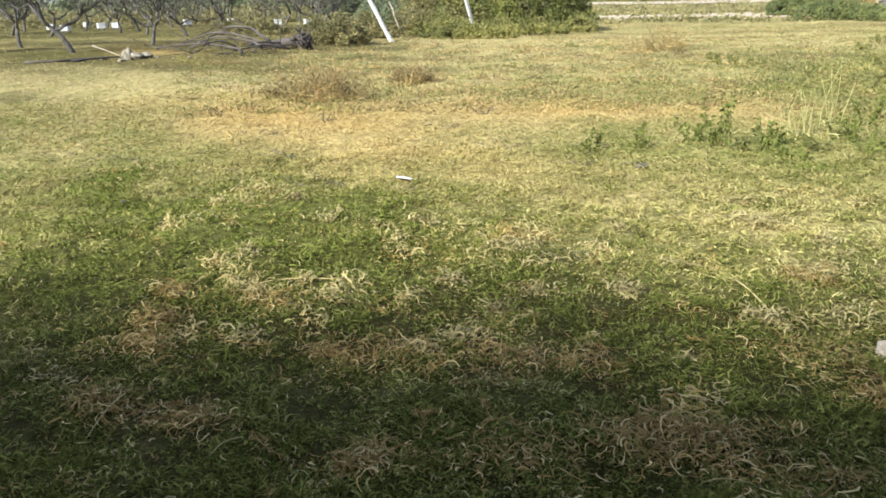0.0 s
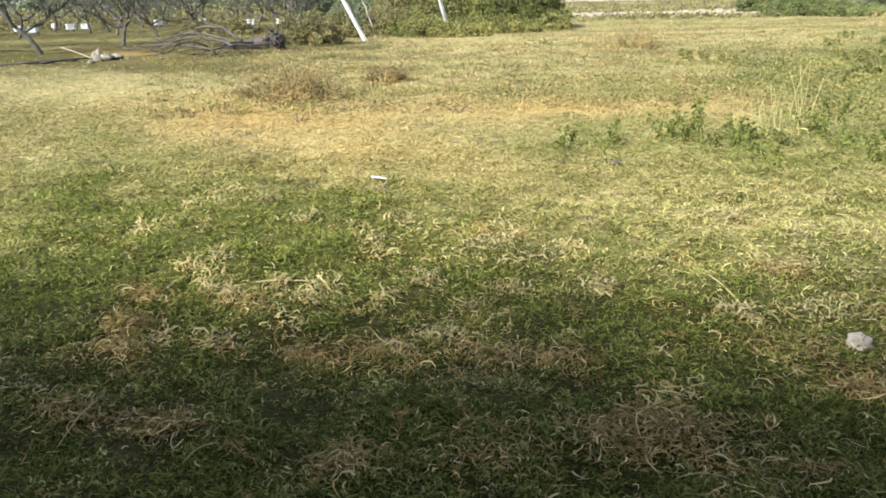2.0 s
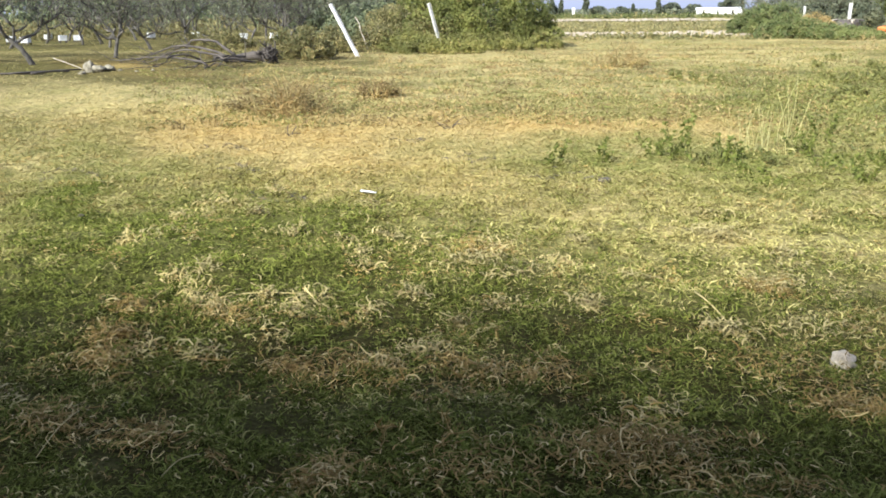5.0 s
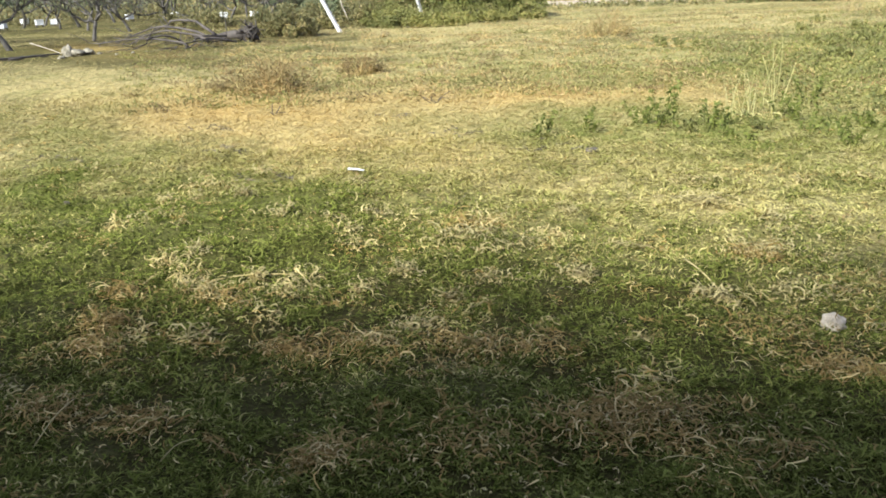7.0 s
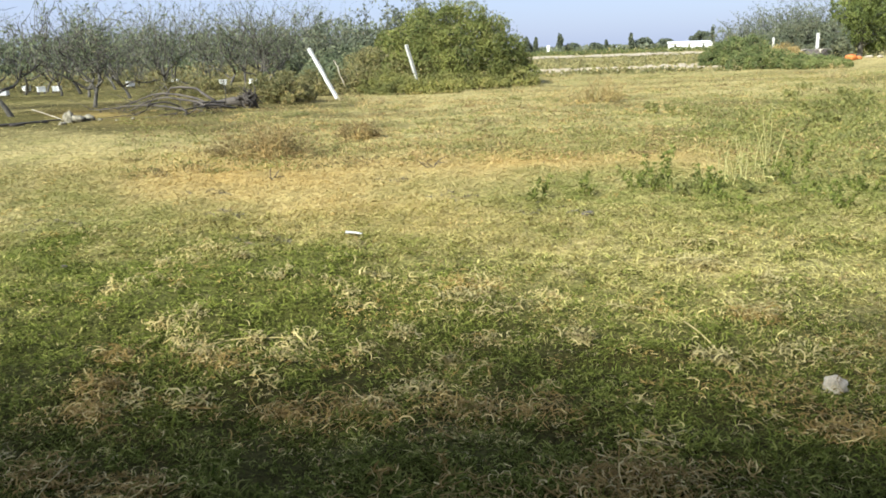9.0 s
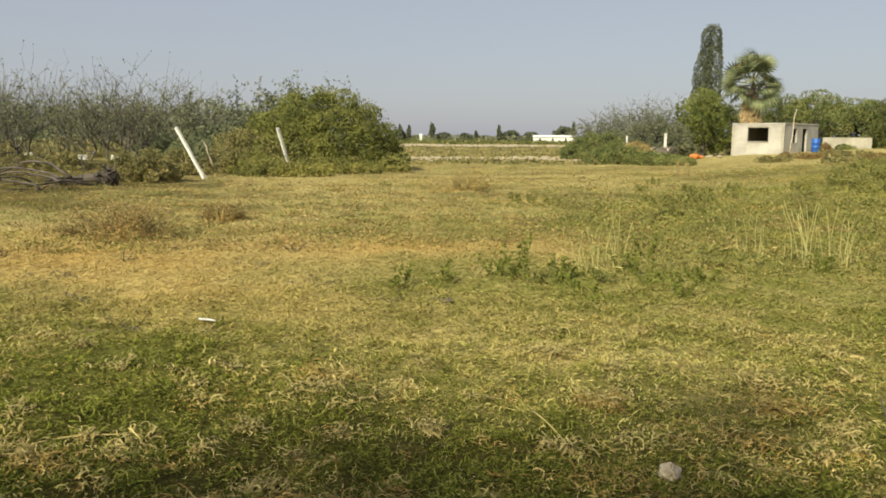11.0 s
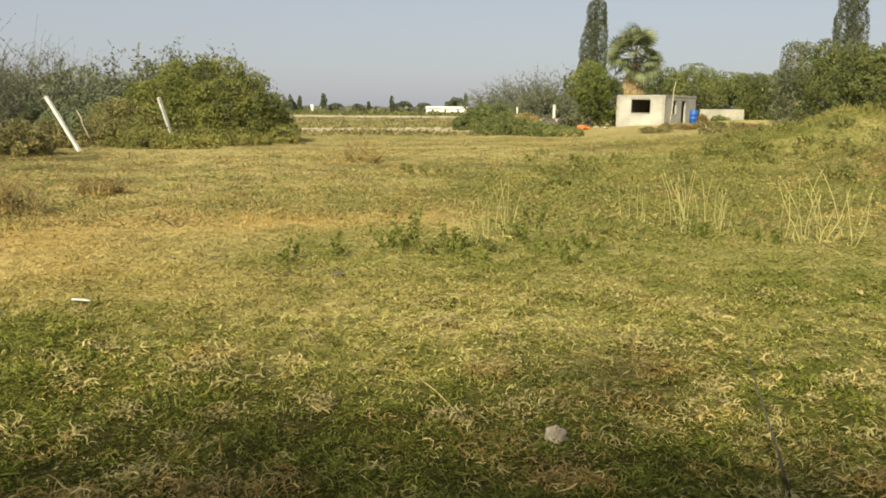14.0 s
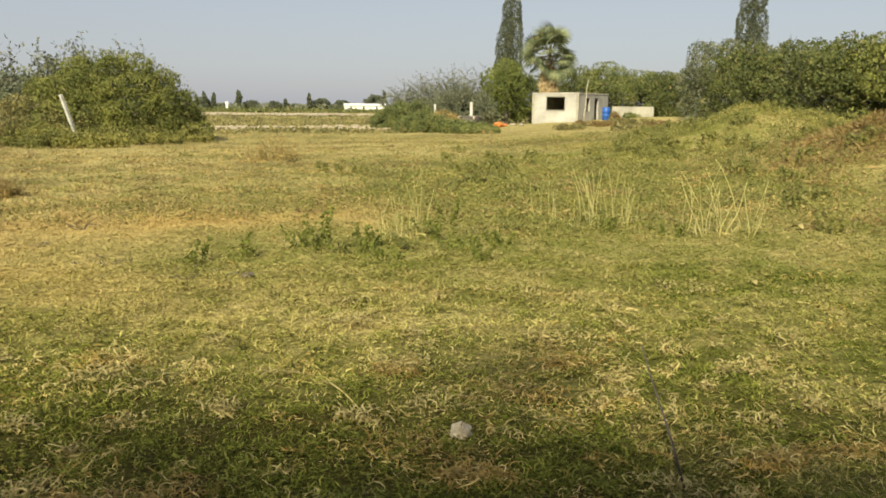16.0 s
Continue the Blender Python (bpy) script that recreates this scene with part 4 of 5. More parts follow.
def hut():
    """A small flat-roofed plastered block hut; its near corner is the origin, one face to -x, the other to +y."""
    root = thing("hut", *polar(-18.85, 60.5), 0.3, turn=-17.0)
    W, L, Hh, T = 3.75, 6.1, 2.24, 0.15
    # near front, running to the left and back
    front = pose(0, 0, 0, 0, 0, -24) @ pose(-W, 0, 0)
    wall_with("front_wall", root, W, Hh, T, [(1.1, 2.62, 1.02, 2.02)], M_PLASTER, front)
    side = pose(0, 0, 0, 0, 0, 66)
    wall_with("side_wall", root, L - T, Hh, T, [(1.4, 2.1, 0.95, 1.95), (3.1, 3.95, 0.0, 1.95)], M_PLASTER, side @ pose(T, 0, 0))
    wall_with("back_wall", root, W, Hh, T, [], M_PLASTER, pose(0, 0, 0, 0, 0, -24) @ pose(-W, L, 0))
    wall_with("far_wall", root, L - T, Hh, T, [], M_PLASTER, pose(0, 0, 0, 0, 0, -24) @ pose(-W + T, T, 0, 0, 0, 90))
    slab = box_part("roof_slab", (-W - 0.03, -0.03, Hh), (0.03, L + T + 0.03, Hh + 0.1), M_PLASTER, root, "grey concrete roof slab")
    slab.matrix_local = pose(0, 0, 0, 0, 0, -24)
    floor = box_part("floor_slab", (-W + T, T, -0.1), (-T, L, 0.02), M_BLOCK, root, "bare concrete floor")
    floor.matrix_local = pose(0, 0, 0, 0, 0, -24)
    for k, (x, y) in enumerate(((-0.1, 0.0), (-W + 0.02, 0.0))):
        c = box_part("corner_column", (x - 0.1, y - 0.012, -0.1), (x + 0.1, y + 0.1, Hh - 0.003), M_BLOCK, root, "slightly darker concrete corner column")
        c.matrix_local = pose(0, 0, 0, 0, 0, -24)
    lintel = box_part("lintel", (-W + 1.0, -0.012, 2.02), (-W + 2.72, 0.1, 2.12), M_BLOCK, root, "concrete lintel over the window")
    lintel.matrix_local = pose(0, 0, 0, 0, 0, -24)
    window = box_part("window", (-W + 1.04, -0.04, 0.96), (-W + 2.68, 0.14, 1.018), M_BLOCK, root, "open window with a concrete sill")
    window.matrix_local = pose(0, 0, 0, 0, 0, -24)
    for x0, x1, z0, z1 in ((-W + 1.1, -W + 2.62, 1.02, 2.02),):
        for name, lo, hi in (("window_frame", (x0, 0.05, z0), (x0 + 0.05, 0.1, z1)), ("window_frame", (x1 - 0.05, 0.05, z0), (x1, 0.1, z1)), ("window_frame", (x0 + 0.05, 0.05, z1 - 0.05), (x1 - 0.05, 0.1, z1)), ("window_frame", (x0 + 0.05, 0.05, z0), (x1 - 0.05, 0.1, z0 + 0.05))):
            box_part(name, lo, hi, M_DARK, window, "dark metal window frame bar", 0.004)
    return tagged(root, "small flat-roofed hut of pale plastered blocks with an empty window", "hut")


hut()
def low_wall():
    root = thing("yard_wall", *polar(-20.95, 64.0), turn=-21.0)
    rng = random.Random(3)
    x = 0.0
    while x < 3.3:
        w = 0.4
        for row in range(5):
            b = box_part("block", (max(0.2, x + (0.2 if row % 2 else 0)) + 0.006, 0, row * 0.2 + 0.006), (min(3.4, x + w + (0.2 if row % 2 else 0)) - 0.006, 0.15 + rng.uniform(-0.004, 0.004), row * 0.2 + 0.194), M_BLOCK, root)
        x += w
    box_part("mortar", (0.22, 0.008, -0.1), (3.38, 0.142, 0.99), M_BLOCK, root, "recessed grey mortar", 0)
    return tagged(root, "low unfinished wall of grey concrete blocks beside the hut", "wall")


low_wall()


def barrel():
    root = thing("barrel", *polar(-20.75, 61.0))
    bm = bmesh.new()
    prof = [(0.0, 0.0), (0.27, 0.0), (0.29, 0.03), (0.285, 0.3), (0.302, 0.315), (0.302, 0.345), (0.285, 0.36), (0.285, 0.6), (0.302, 0.615), (0.302, 0.645), (0.285, 0.66), (0.29, 0.92), (0.275, 0.95), (0.26, 0.95), (0.25, 0.92), (0.0, 0.92)]
    rings = []
    for r, z in prof:
        rings.append([bm.verts.new((r * math.cos(a), r * math.sin(a), z)) for a in (2 * math.pi * k / 24 for k in range(24))] if r else [bm.verts.new((0, 0, z))])
    for a, b in zip(rings, rings[1:]):
        for k in range(24):
            q = [a[k % len(a)], a[(k + 1) % len(a)], b[(k + 1) % len(b)], b[k % len(b)]]
            q = list(dict.fromkeys(q))
            if len(q) > 2:
                bm.faces.new(q)
    bmesh.ops.recalc_face_normals(bm, faces=bm.faces[:])
    part("body", bm, M_BLUE, root, smooth=True)
    for a in (0.6, 3.7):
        bm = bmesh.new()
        bmesh.ops.create_cone(bm, cap_ends=True, segments=10, radius1=0.04, radius2=0.035, depth=0.03, matrix=Matrix.Translation((0.18 * math.cos(a), 0.18 * math.sin(a), 0.933)))
        part("bung", bm, M_BLUE, root)
    return tagged(root, "blue ribbed plastic barrel standing by the hut door", "barrel")


barrel()
loose_stick("pole", on(-19.2, 59.6, 0.0), (*polar(-19.45, 59.7), 3.55), 0.045, M_PALEWOOD, "thin pale wooden pole leaning at the hut corner", "pole", 0.0)
fence_post(on(-11.31, 56.0), (*polar(-11.31, 56.0), 1.84), 0.17, "white concrete post standing by the debris heap", "fence posts")
rubble("orange_sack", *polar(-13.3, 57.0), 0.74, M_ORANGE, 12, "crumpled orange plastic sack lying in the yard", "sack", 0.6)
rubble("orange_sack", *polar(-13.7, 57.2), 0.42, M_ORANGE, 13, "small crumpled orange plastic sack lying in the yard", "sack", 0.6)
rubble("pale_rubble", *polar(-14.3, 57.5), 0.5, M_STONE, 14, "pale lump of rubble on the yard's edge", "rubble", 0.4)
rubble("pale_rubble", *polar(-14.9, 56.8), 0.4, M_STONE, 15, "pale lump of rubble on the yard's edge", "rubble", 0.4)
fence_post(on(-8.72, 59.0), (*polar(-8.72, 59.0), 1.68), 0.12, "short white concrete post behind the straw heap", "fence posts")
rubble("debris_heap", *polar(-11.2, 55.2), 2.0, M_DEADWOOD, 16, "dark heap of earth and rotten scrap under broken timber", "debris", 0.5)
rng = random.Random(23)
for k in range(18):
    turn, far = rng.uniform(-11.9, -10.5), rng.uniform(54.0, 55.5)
    x, y, z = on(turn, far, 0.42 + 0.13 * (k % 4))
    a, l = rng.uniform(0, 3.14), rng.uniform(0.5, 1.1)
    loose_stick("scrap_plank", (x - l * math.cos(a) / 2, y - l * math.sin(a) / 2, z), (x + l * math.cos(a) / 2, y + l * math.sin(a) / 2, z + rng.uniform(0.0, 0.25)), 0.05, M_DEADWOOD if k % 3 else M_PALEWOOD, "dark broken timber in the debris heap", "timber")

for k, (turn, far, rx, h) in enumerate(((-5.4, 55.0, 1.2, 1.25), (-6.3, 55.5, 1.5, 1.7), (-7.4, 54.5, 1.7, 1.75), (-7.0, 44.8, 1.0, 0.7), (-8.0, 45.0, 1.3, 1.0), (-9.2, 45.0, 1.3, 0.75), (-10.4, 45.0, 1.2, 0.5), (-11.5, 45.2, 1.1, 0.38), (-12.3, 45.6, 0.8, 0.25))):
    bush("low_bush", *polar(turn, far), rx, rx * 0.8, h, 9000, 0.055, M_YARD, "low spreading green bush at the edge of the yard", "bush", 140 + k, 70, 0.24, twigs=40, whips=0.4, group="yard bushes")
bush("straw_heap", *polar(-9.3, 51.5), 1.4, 0.9, 1.2, 8000, 0.045, M_GOLD, "heap of pale dry straw and brush in the yard", "straw heap", 155, 60, 0.22, twigs=30, whips=0.3)
for k, (turn, far, h) in enumerate(((-8.0, 66.0, 1.8), (-9.4, 66.5, 2.3), (-10.8, 67.0, 2.6), (-12.0, 67.0, 2.4))):
    bush("grey_thicket", *polar(turn, far), 1.7, 1.4, h, 9000, 0.07, M_GREY, "grey-green thicket under the airy trees", "thicket", 160 + k, 60, 0.4, twigs=50, whips=0.8, group="yard thickets")


def tree(name, x, y, h, rx, n, leaf, mat, label, seed, low=0.1, count=60, size=0.9, group="", twigs=0):
    """A tapered trunk with limbs and a ragged crown of many leaves."""
    rng = random.Random(seed)
    root = thing(name, x, y)
    trunk, limbs = Tubes(), Tubes()
    stem = wander(rng, (0, 0, -0.2), (0, 0, 1), h * 0.55, 6, 0.06)
    trunk.add(stem, taper(0.035 * h + 0.05, 0.05, len(stem)), 7)
    lumps = []
    for _ in range(count):
        a, e = rng.uniform(0, 6.28), rng.uniform(-0.45, 1.0)
        k = rng.uniform(0.55, 0.95)
        c = math.sqrt(max(0.0, 1 - e * e))
        mid = h * (low + 1) / 2
        s = size * rng.uniform(0.55, 1.3)
        lumps.append((math.cos(a) * c * rx * k, math.sin(a) * c * rx * k, mid + (e * (h - mid) * k if e > 0 else e / 0.45 * (mid - low * h - 0.3)), s, s, s * 0.8))
        if rng.random() < 0.5:
            p = lumps[-1]
            limb = wander(rng, stem[rng.randrange(2, len(stem))], (p[0], p[1], max(0.3, p[2] - h * 0.4)), Vector((p[0], p[1], p[2] - h * 0.35)).length * 0.8 + 0.2, 4, 0.15)
            limbs.add(limb, taper(0.05, 0.012, len(limb)), 4)
    for _ in range(twigs):
        p = rng.choice(lumps)
        tw = wander(rng, (p[0], p[1], p[2] + p[5] * 0.5), (rng.gauss(0, 0.4), rng.gauss(0, 0.4), 1), size * rng.uniform(0.6, 1.4), 4, 0.2)
        limbs.add(tw, taper(0.02, 0.006, len(tw)), 3)
    piece("trunk", trunk.mesh("trunk"), M_BARK, root)
    tagged(piece("branch_frame", limbs.mesh("branch_frame"), M_BARK, root), kind="stuff")
    p, d = lump_points(lumps, n, seed, 0.74, 0.05)
    piece("crown", strips_mesh("crown", leaves(p, leaf, seed, 1.6, d), [(0, 1, 2)]), mat, root)
    return tagged(root, label, "tree", group)


# trees behind the yard, from left to right
for k, (turn, far, h, rx, mat, low) in enumerate((
        (-13.75, 70, 5.4, 2.15, M_TREE, 0.01), (-15.6, 76, 4.6, 2.8, M_HEDGE, 0.01), (-18.5, 78, 5.4, 3.0, M_HEDGE, 0.01), (-20.6, 74, 5.3, 3.0, M_YARD, 0.01),
        (-22.6, 76, 5.0, 3.0, M_YARD, 0.01), (-24.4, 78, 5.0, 3.0, M_HEDGE, 0.01), (-26.2, 74, 4.9, 3.0, M_HEDGE, 0.01), (-28.5, 70, 5.0, 3.2, M_HEDGE, 0.01))):
    tree("yard_tree", *polar(turn, far), h, rx, 18000, 0.1, mat, "dense leafy tree in the row behind the yard", 200 + k, low, 100, 0.66, group="trees behind the yard", twigs=10 if mat is M_GREY else 3)
for k, (turn, far, h) in enumerate(((-6.0, 68, 3.0), (-7.0, 66, 3.6), (-8.0, 68, 4.2), (-9.2, 69, 4.6), (-10.3, 70, 5.0), (-11.3, 71, 5.4), (-11.9, 70, 4.7), (-8.7, 72, 4.3), (-10.0, 67, 3.9))):
    tall_shrub(*polar(turn, far), h, 260 + k, "airy grey-green tree of thin upright twigs beside the yard", 22, 0.085, 2)
# the tall hedge on the mound's far side
for k, (turn, far, h, rx, mat) in enumerate(((-28.0, 58, 5.9, 2.5, M_GREY), (-30.0, 50, 5.2, 2.8, M_HEDGE), (-32.6, 44, 4.9, 2.9, M_HEDGE), (-35.8, 40, 4.6, 2.8, M_HEDGE), (-39.2, 38, 4.5, 2.8, M_BUSH), (-42.6, 36, 4.9, 2.9, M_HEDGE), (-46.5, 35, 4.9, 2.9, M_BUSH), (-34.0, 47, 4.9, 2.6, M_HEDGE), (-38.0, 44, 4.9, 2.6, M_HEDGE))):
    tree("hedge_tree", *polar(turn, far), h, rx, 17000, 0.098, mat, "tall overgrown green hedge tree beyond the mound", 230 + k, 0.02, 120, 0.58, group="overgrown hedge", twigs=40)


def poplar(turn, far, h, w, seed, lean=0.0):
    rng = random.Random(seed)
    root = thing("poplar", *polar(turn, far))
    t = Tubes()
    stem = [Vector((lean * (i / 8) ** 2, 0, h * 0.95 * i / 8 - 0.2 * (i == 0))) for i in range(9)]
    t.add(stem, taper(0.3, 0.04, 9), 7)
    lumps = []
    for _ in range(120):
        k = rng.random()
        z = h * (0.1 + 0.88 * k)
        wide = w * (0.72 + 0.42 * math.sin(math.pi * (0.2 + 0.6 * k))) * (1 - 0.45 * k ** 2.5) * rng.uniform(0.8, 1.15)
        a = rng.uniform(0, 6.28)
        lumps.append((math.cos(a) * wide * 0.6 + lean * k * k, math.sin(a) * wide * 0.6, z, w * 0.38, w * 0.38, w * 0.7))
    piece("trunk", t.mesh("trunk"), M_BARK, root)
    p, d = lump_points(lumps, 42000, seed, 0.72)
    piece("crown", strips_mesh("crown", leaves(p, 0.145, seed, 1.6, d), [(0, 1, 2)]), M_POPLAR, root)
    return tagged(root, "tall slender dark poplar behind the yard trees", "tree", "poplars")


poplar(-13.75, 118, 16.4, 2.0, 301, 0.5)
poplar(-29.7, 122, 19.2, 2.3, 302, 0.6)


def palm(turn, far, h, seed):
    """A fan palm: stout trunk, a skirt of dead fronds and a crown of stiff fans."""
    rng = random.Random(seed)
    root = thing("palm", *polar(turn, far))
    t = Tubes()
    t.add([(0, 0, -0.2), (0, 0, h * 0.25), (0.03, 0, h * 0.5), (0, 0, h * 0.72)], [0.42, 0.34, 0.32, 0.3], 12)
    piece("trunk", t.mesh("trunk"), M_DEADWOOD, root, "grey ringed trunk")

    def fan(blade, stalk, drop, half=88):
        v, f = [], []
        n = 15
        for k in range(n):
            a = radians(half * (2 * k / (n - 1) - 1))
            d = Vector((math.cos(a), math.sin(a), 0))
            s = Vector((-math.sin(a), math.cos(a), 0)) * blade * 0.06
            tip = Vector((stalk, 0, 0)) + d * blade * (0.85 + 0.15 * math.cos(a)) + Vector((0, 0, -drop * blade))
            mid = Vector((stalk, 0, 0)) + d * blade * 0.55 + Vector((0, 0, 0.03 * (k % 2)))
            o = len(v)
            v += [Vector((stalk, 0, 0)), mid + s, tip, mid - s]
            f += [(o, o + 1, o + 2, o + 3)]
        o = len(v)
        v += [Vector((0, 0.025, 0)), Vector((0, -0.025, 0)), Vector((stalk, -0.02, 0)), Vector((stalk, 0.02, 0)), Vector((0, 0, -0.03)), Vector((stalk, 0, -0.02))]
        f += [(o, o + 1, o + 2, o + 3), (o + 1, o + 4, o + 5, o + 2), (o + 4, o, o + 3, o + 5)]
        return [tuple(p) for p in v], f

    green = mesh_of("frond", *fan(1.0, 1.05, 0.32))
    dead = mesh_of("dead_frond", *fan(1.1, 0.5, 0.05, 34))
    for k in range(46):
        a, e = k * 2.4, radians(86 - 124 * (k / 45) ** 0.9 + rng.gauss(0, 10))
        ob = piece("frond", green, M_FROND, root)
        ob.matrix_local = Matrix.Translation((0, 0, h * 0.74 + 0.3 * (1 - k / 45))) @ Euler((rng.gauss(0, 0.75), -e, a)).to_matrix().to_4x4() @ Matrix.Scale(rng.uniform(0.85, 1.2) * 1.2, 4)
    for k in range(84):
        a, e = k * 2.4 + 1, radians(-74 - rng.uniform(0, 15))
        ob = piece("dead_frond", dead, M_SKIRT, root, "dry brown hanging frond")
        ob.matrix_local = Matrix.Translation((0.26 * math.cos(a), 0.26 * math.sin(a), h * (0.73 - 0.2 * rng.random()))) @ Euler((rng.gauss(0, 0.2), -e, a)).to_matrix().to_4x4()
    return tagged(root, "fan palm with green fronds and a brown skirt of dead ones", "palm")


palm(-16.7, 67.0, 7.3, 311)

# ---- far country ----
def band(name, turn0, turn1, near, far, mat, label, category, lift=0.02, wave=0.0):
    """A flat strip of land between two distances."""
    verts, faces = [], []
    n = 60
    for i in range(n + 1):
        a = turn0 + (turn1 - turn0) * i / n
        for f, k in ((near, 1.7), (far, 2.9)):
            x, y = polar(a, f * (1 + wave * math.sin(i * 0.5 * k) + wave * 0.6 * math.sin(i * 1.3 * k)))
            verts.append((x, y, float(lie(x, y)) + lift))
    faces = [(2 * i, 2 * i + 2, 2 * i + 3, 2 * i + 1) for i in range(n)]
    return tagged(piece(name, mesh_of(name, verts, faces), mat), label, category, kind="structure")


band("sandy_track", 8.0, -7.0, 49, 60, M_SAND, "pale bare sandy track crossing the field", "track", 0.05, 0.035)
band("far_road", 12.0, -9.0, 122, 160, M_SAND, "pale dirt road further off", "road", 0.1, 0.025)
p, d = lump_points([(*polar(a, 69 + 1.0 * math.sin(a * 2.2)), 0.1, 1.6, 2.0, 0.4 + 0.22 * math.sin(a * 5) * math.sin(a * 1.7)) for a in np.arange(-6, 12, 0.6)], 20000, 33, 0.3)
tagged(piece("weedy_bank", strips_mesh("weedy_bank", leaves(p, 0.1, 33, 1.8, d), [(0, 1, 2)]), M_BANK), "low weedy bank between the track and the road", "weeds", kind="stuff")
p, d = lump_points([(*polar(a, 182 + 4 * math.sin(a * 2.7)), 0.2, 3.2, 2.5, 0.75 + 0.3 * math.sin(a * 4.3) * math.sin(a * 1.3)) for a in np.arange(-10, 14, 0.9)], 9000, 38, 0.4)
tagged(piece("field_hedge", strips_mesh("field_hedge", leaves(p, 0.3, 38, 1.7, d), [(0, 1, 2)]), M_HEDGE), "low green hedge beyond the dirt road", "hedge", kind="stuff")
rs = np.random.RandomState(36)
vt, vf = rs.uniform(-7, 11, 9000), rs.choice((45, 48.5, 62.5, 84, 110, 117, 178, 195), 9000) * (1 + 0.02 * rs.randn(9000))
vf = vf * (1 + 0.012 * np.sin(vt * 2.1))
vx, vy = -np.sin(np.radians(vt)) * vf, np.cos(np.radians(vt)) * vf
vz = lie(vx, vy) + np.abs(rs.randn(9000)) * 0.1 * np.clip(vf / 60, 0.8, 3) * (0.2 + 1.6 * value_noise(vx * 0.5, vy, 1.5))
tagged(piece("verge_weeds", strips_mesh("verge_weeds", leaves(np.stack([vx, vy, vz], 1), 0.13, 37, 1.8), [(0, 1, 2)]), M_SCRUB), "ragged dry weeds along the verges of track and road", "weeds", kind="stuff")
p, d = lump_points([(*polar(a, 420 + 20 * math.sin(a * 2.2)), 1, 10, 8, 1.3 + 0.5 * math.sin(a * 5.3)) for a in np.arange(-60, 70, 1.1)], 24000, 34, 0.5)
tagged(piece("far_woods", strips_mesh("far_woods", leaves(p, 1.1, 34, 1.5, d), [(0, 1, 2)]), M_GREY), "hazy line of far trees on the horizon", "woods", kind="stuff")
for k, (turn, h, w) in enumerate(((5.05, 7.6, 1.3), (6.7, 6.5, 0.9), (7.3, 7, 0.9), (0.25, 7.0, 0.9), (1.9, 4, 0.8), (-5.0, 8.5, 0.8))):
    rng = random.Random(k)
    root = thing("far_tree", *polar(turn, 400))
    t = Tubes()
    t.add([(0, 0, -0.2), (0, 0, h * 0.5)], [0.3, 0.1], 6)
    piece("trunk", t.mesh("trunk"), M_BARK, root)
    p, d = lump_points([(rng.gauss(0, w * 0.3), rng.gauss(0, w * 0.3), h * (0.2 + 0.75 * i / 12), w * (1 - 0.05 * i), w * (1 - 0.05 * i), w * 1.2) for i in range(13)], 1500, k, 0.5)
    piece("crown", strips_mesh("crown", leaves(p, 0.8, k, 1.5, d), [(0, 1, 2)]), M_POPLAR, root)
    tagged(root, "dark upright tree far off on the horizon", "tree", "far trees")
for k, (turn, h, w) in enumerate(((-0.6, 4.6, 4.2), (-2.0, 4.0, 3), (-4.3, 7.5, 5), (2.6, 2.8, 2.6), (4.2, 3.4, 3), (7.4, 5, 3))):
    tree("far_tree", *polar(turn, 405), h, w, 2600, 0.6, M_POPLAR, "broad dark tree far off on the horizon", 330 + k, 0.05, 40, 1.2, group="far trees")


def long_shed():
    root = thing("long_shed", *polar(-3.62, 330), 0.1, turn=-3.6)
    box_part("wall", (-8.4, 0, -0.2), (8.4, 9, 1.7), M_WHITE, root, bevel=0)
    # dark panels paint the inner shade of openings onto the solid wall
    for x in (-5.6, -0.4, 4.9):
        box_part("door_shade_panel", (x - 0.35, -0.06, 0.2), (x + 0.35, 0.02, 1.3), M_DARK, root, "dark panel for a shed door opening, its inner shade painted on", 0.0)
    bm = bmesh.new()
    v = [bm.verts.new(p) for p in ((-8.7, -0.5, 1.7), (8.7, -0.5, 1.7), (8.7, 4.5, 2.6), (-8.7, 4.5, 2.6), (8.7, 9.5, 1.7), (-8.7, 9.5, 1.7))]
    bm.faces.new((v[0], v[1], v[2], v[3]))
    bm.faces.new((v[3], v[2], v[4], v[5]))
    bm.faces.new((v[0], v[3], v[5]))
    bm.faces.new((v[1], v[4], v[2]))
    bm.faces.new((v[0], v[5], v[4], v[1]))
    part("roof", bm, M_WHITE, root)
    return tagged(root, "long low white farm shed far across the fields", "shed")


long_shed()
root = thing("water_tower", *polar(5.85, 390), 0)
box_part("shaft", (-0.5, -0.5, 0), (0.5, 0.5, 2.0), M_WHITE, root)
box_part("tank", (-0.7, -0.7, 2.0), (0.7, 0.7, 3.2), M_WHITE, root)
tagged(root, "small white water tower far off", "tower")


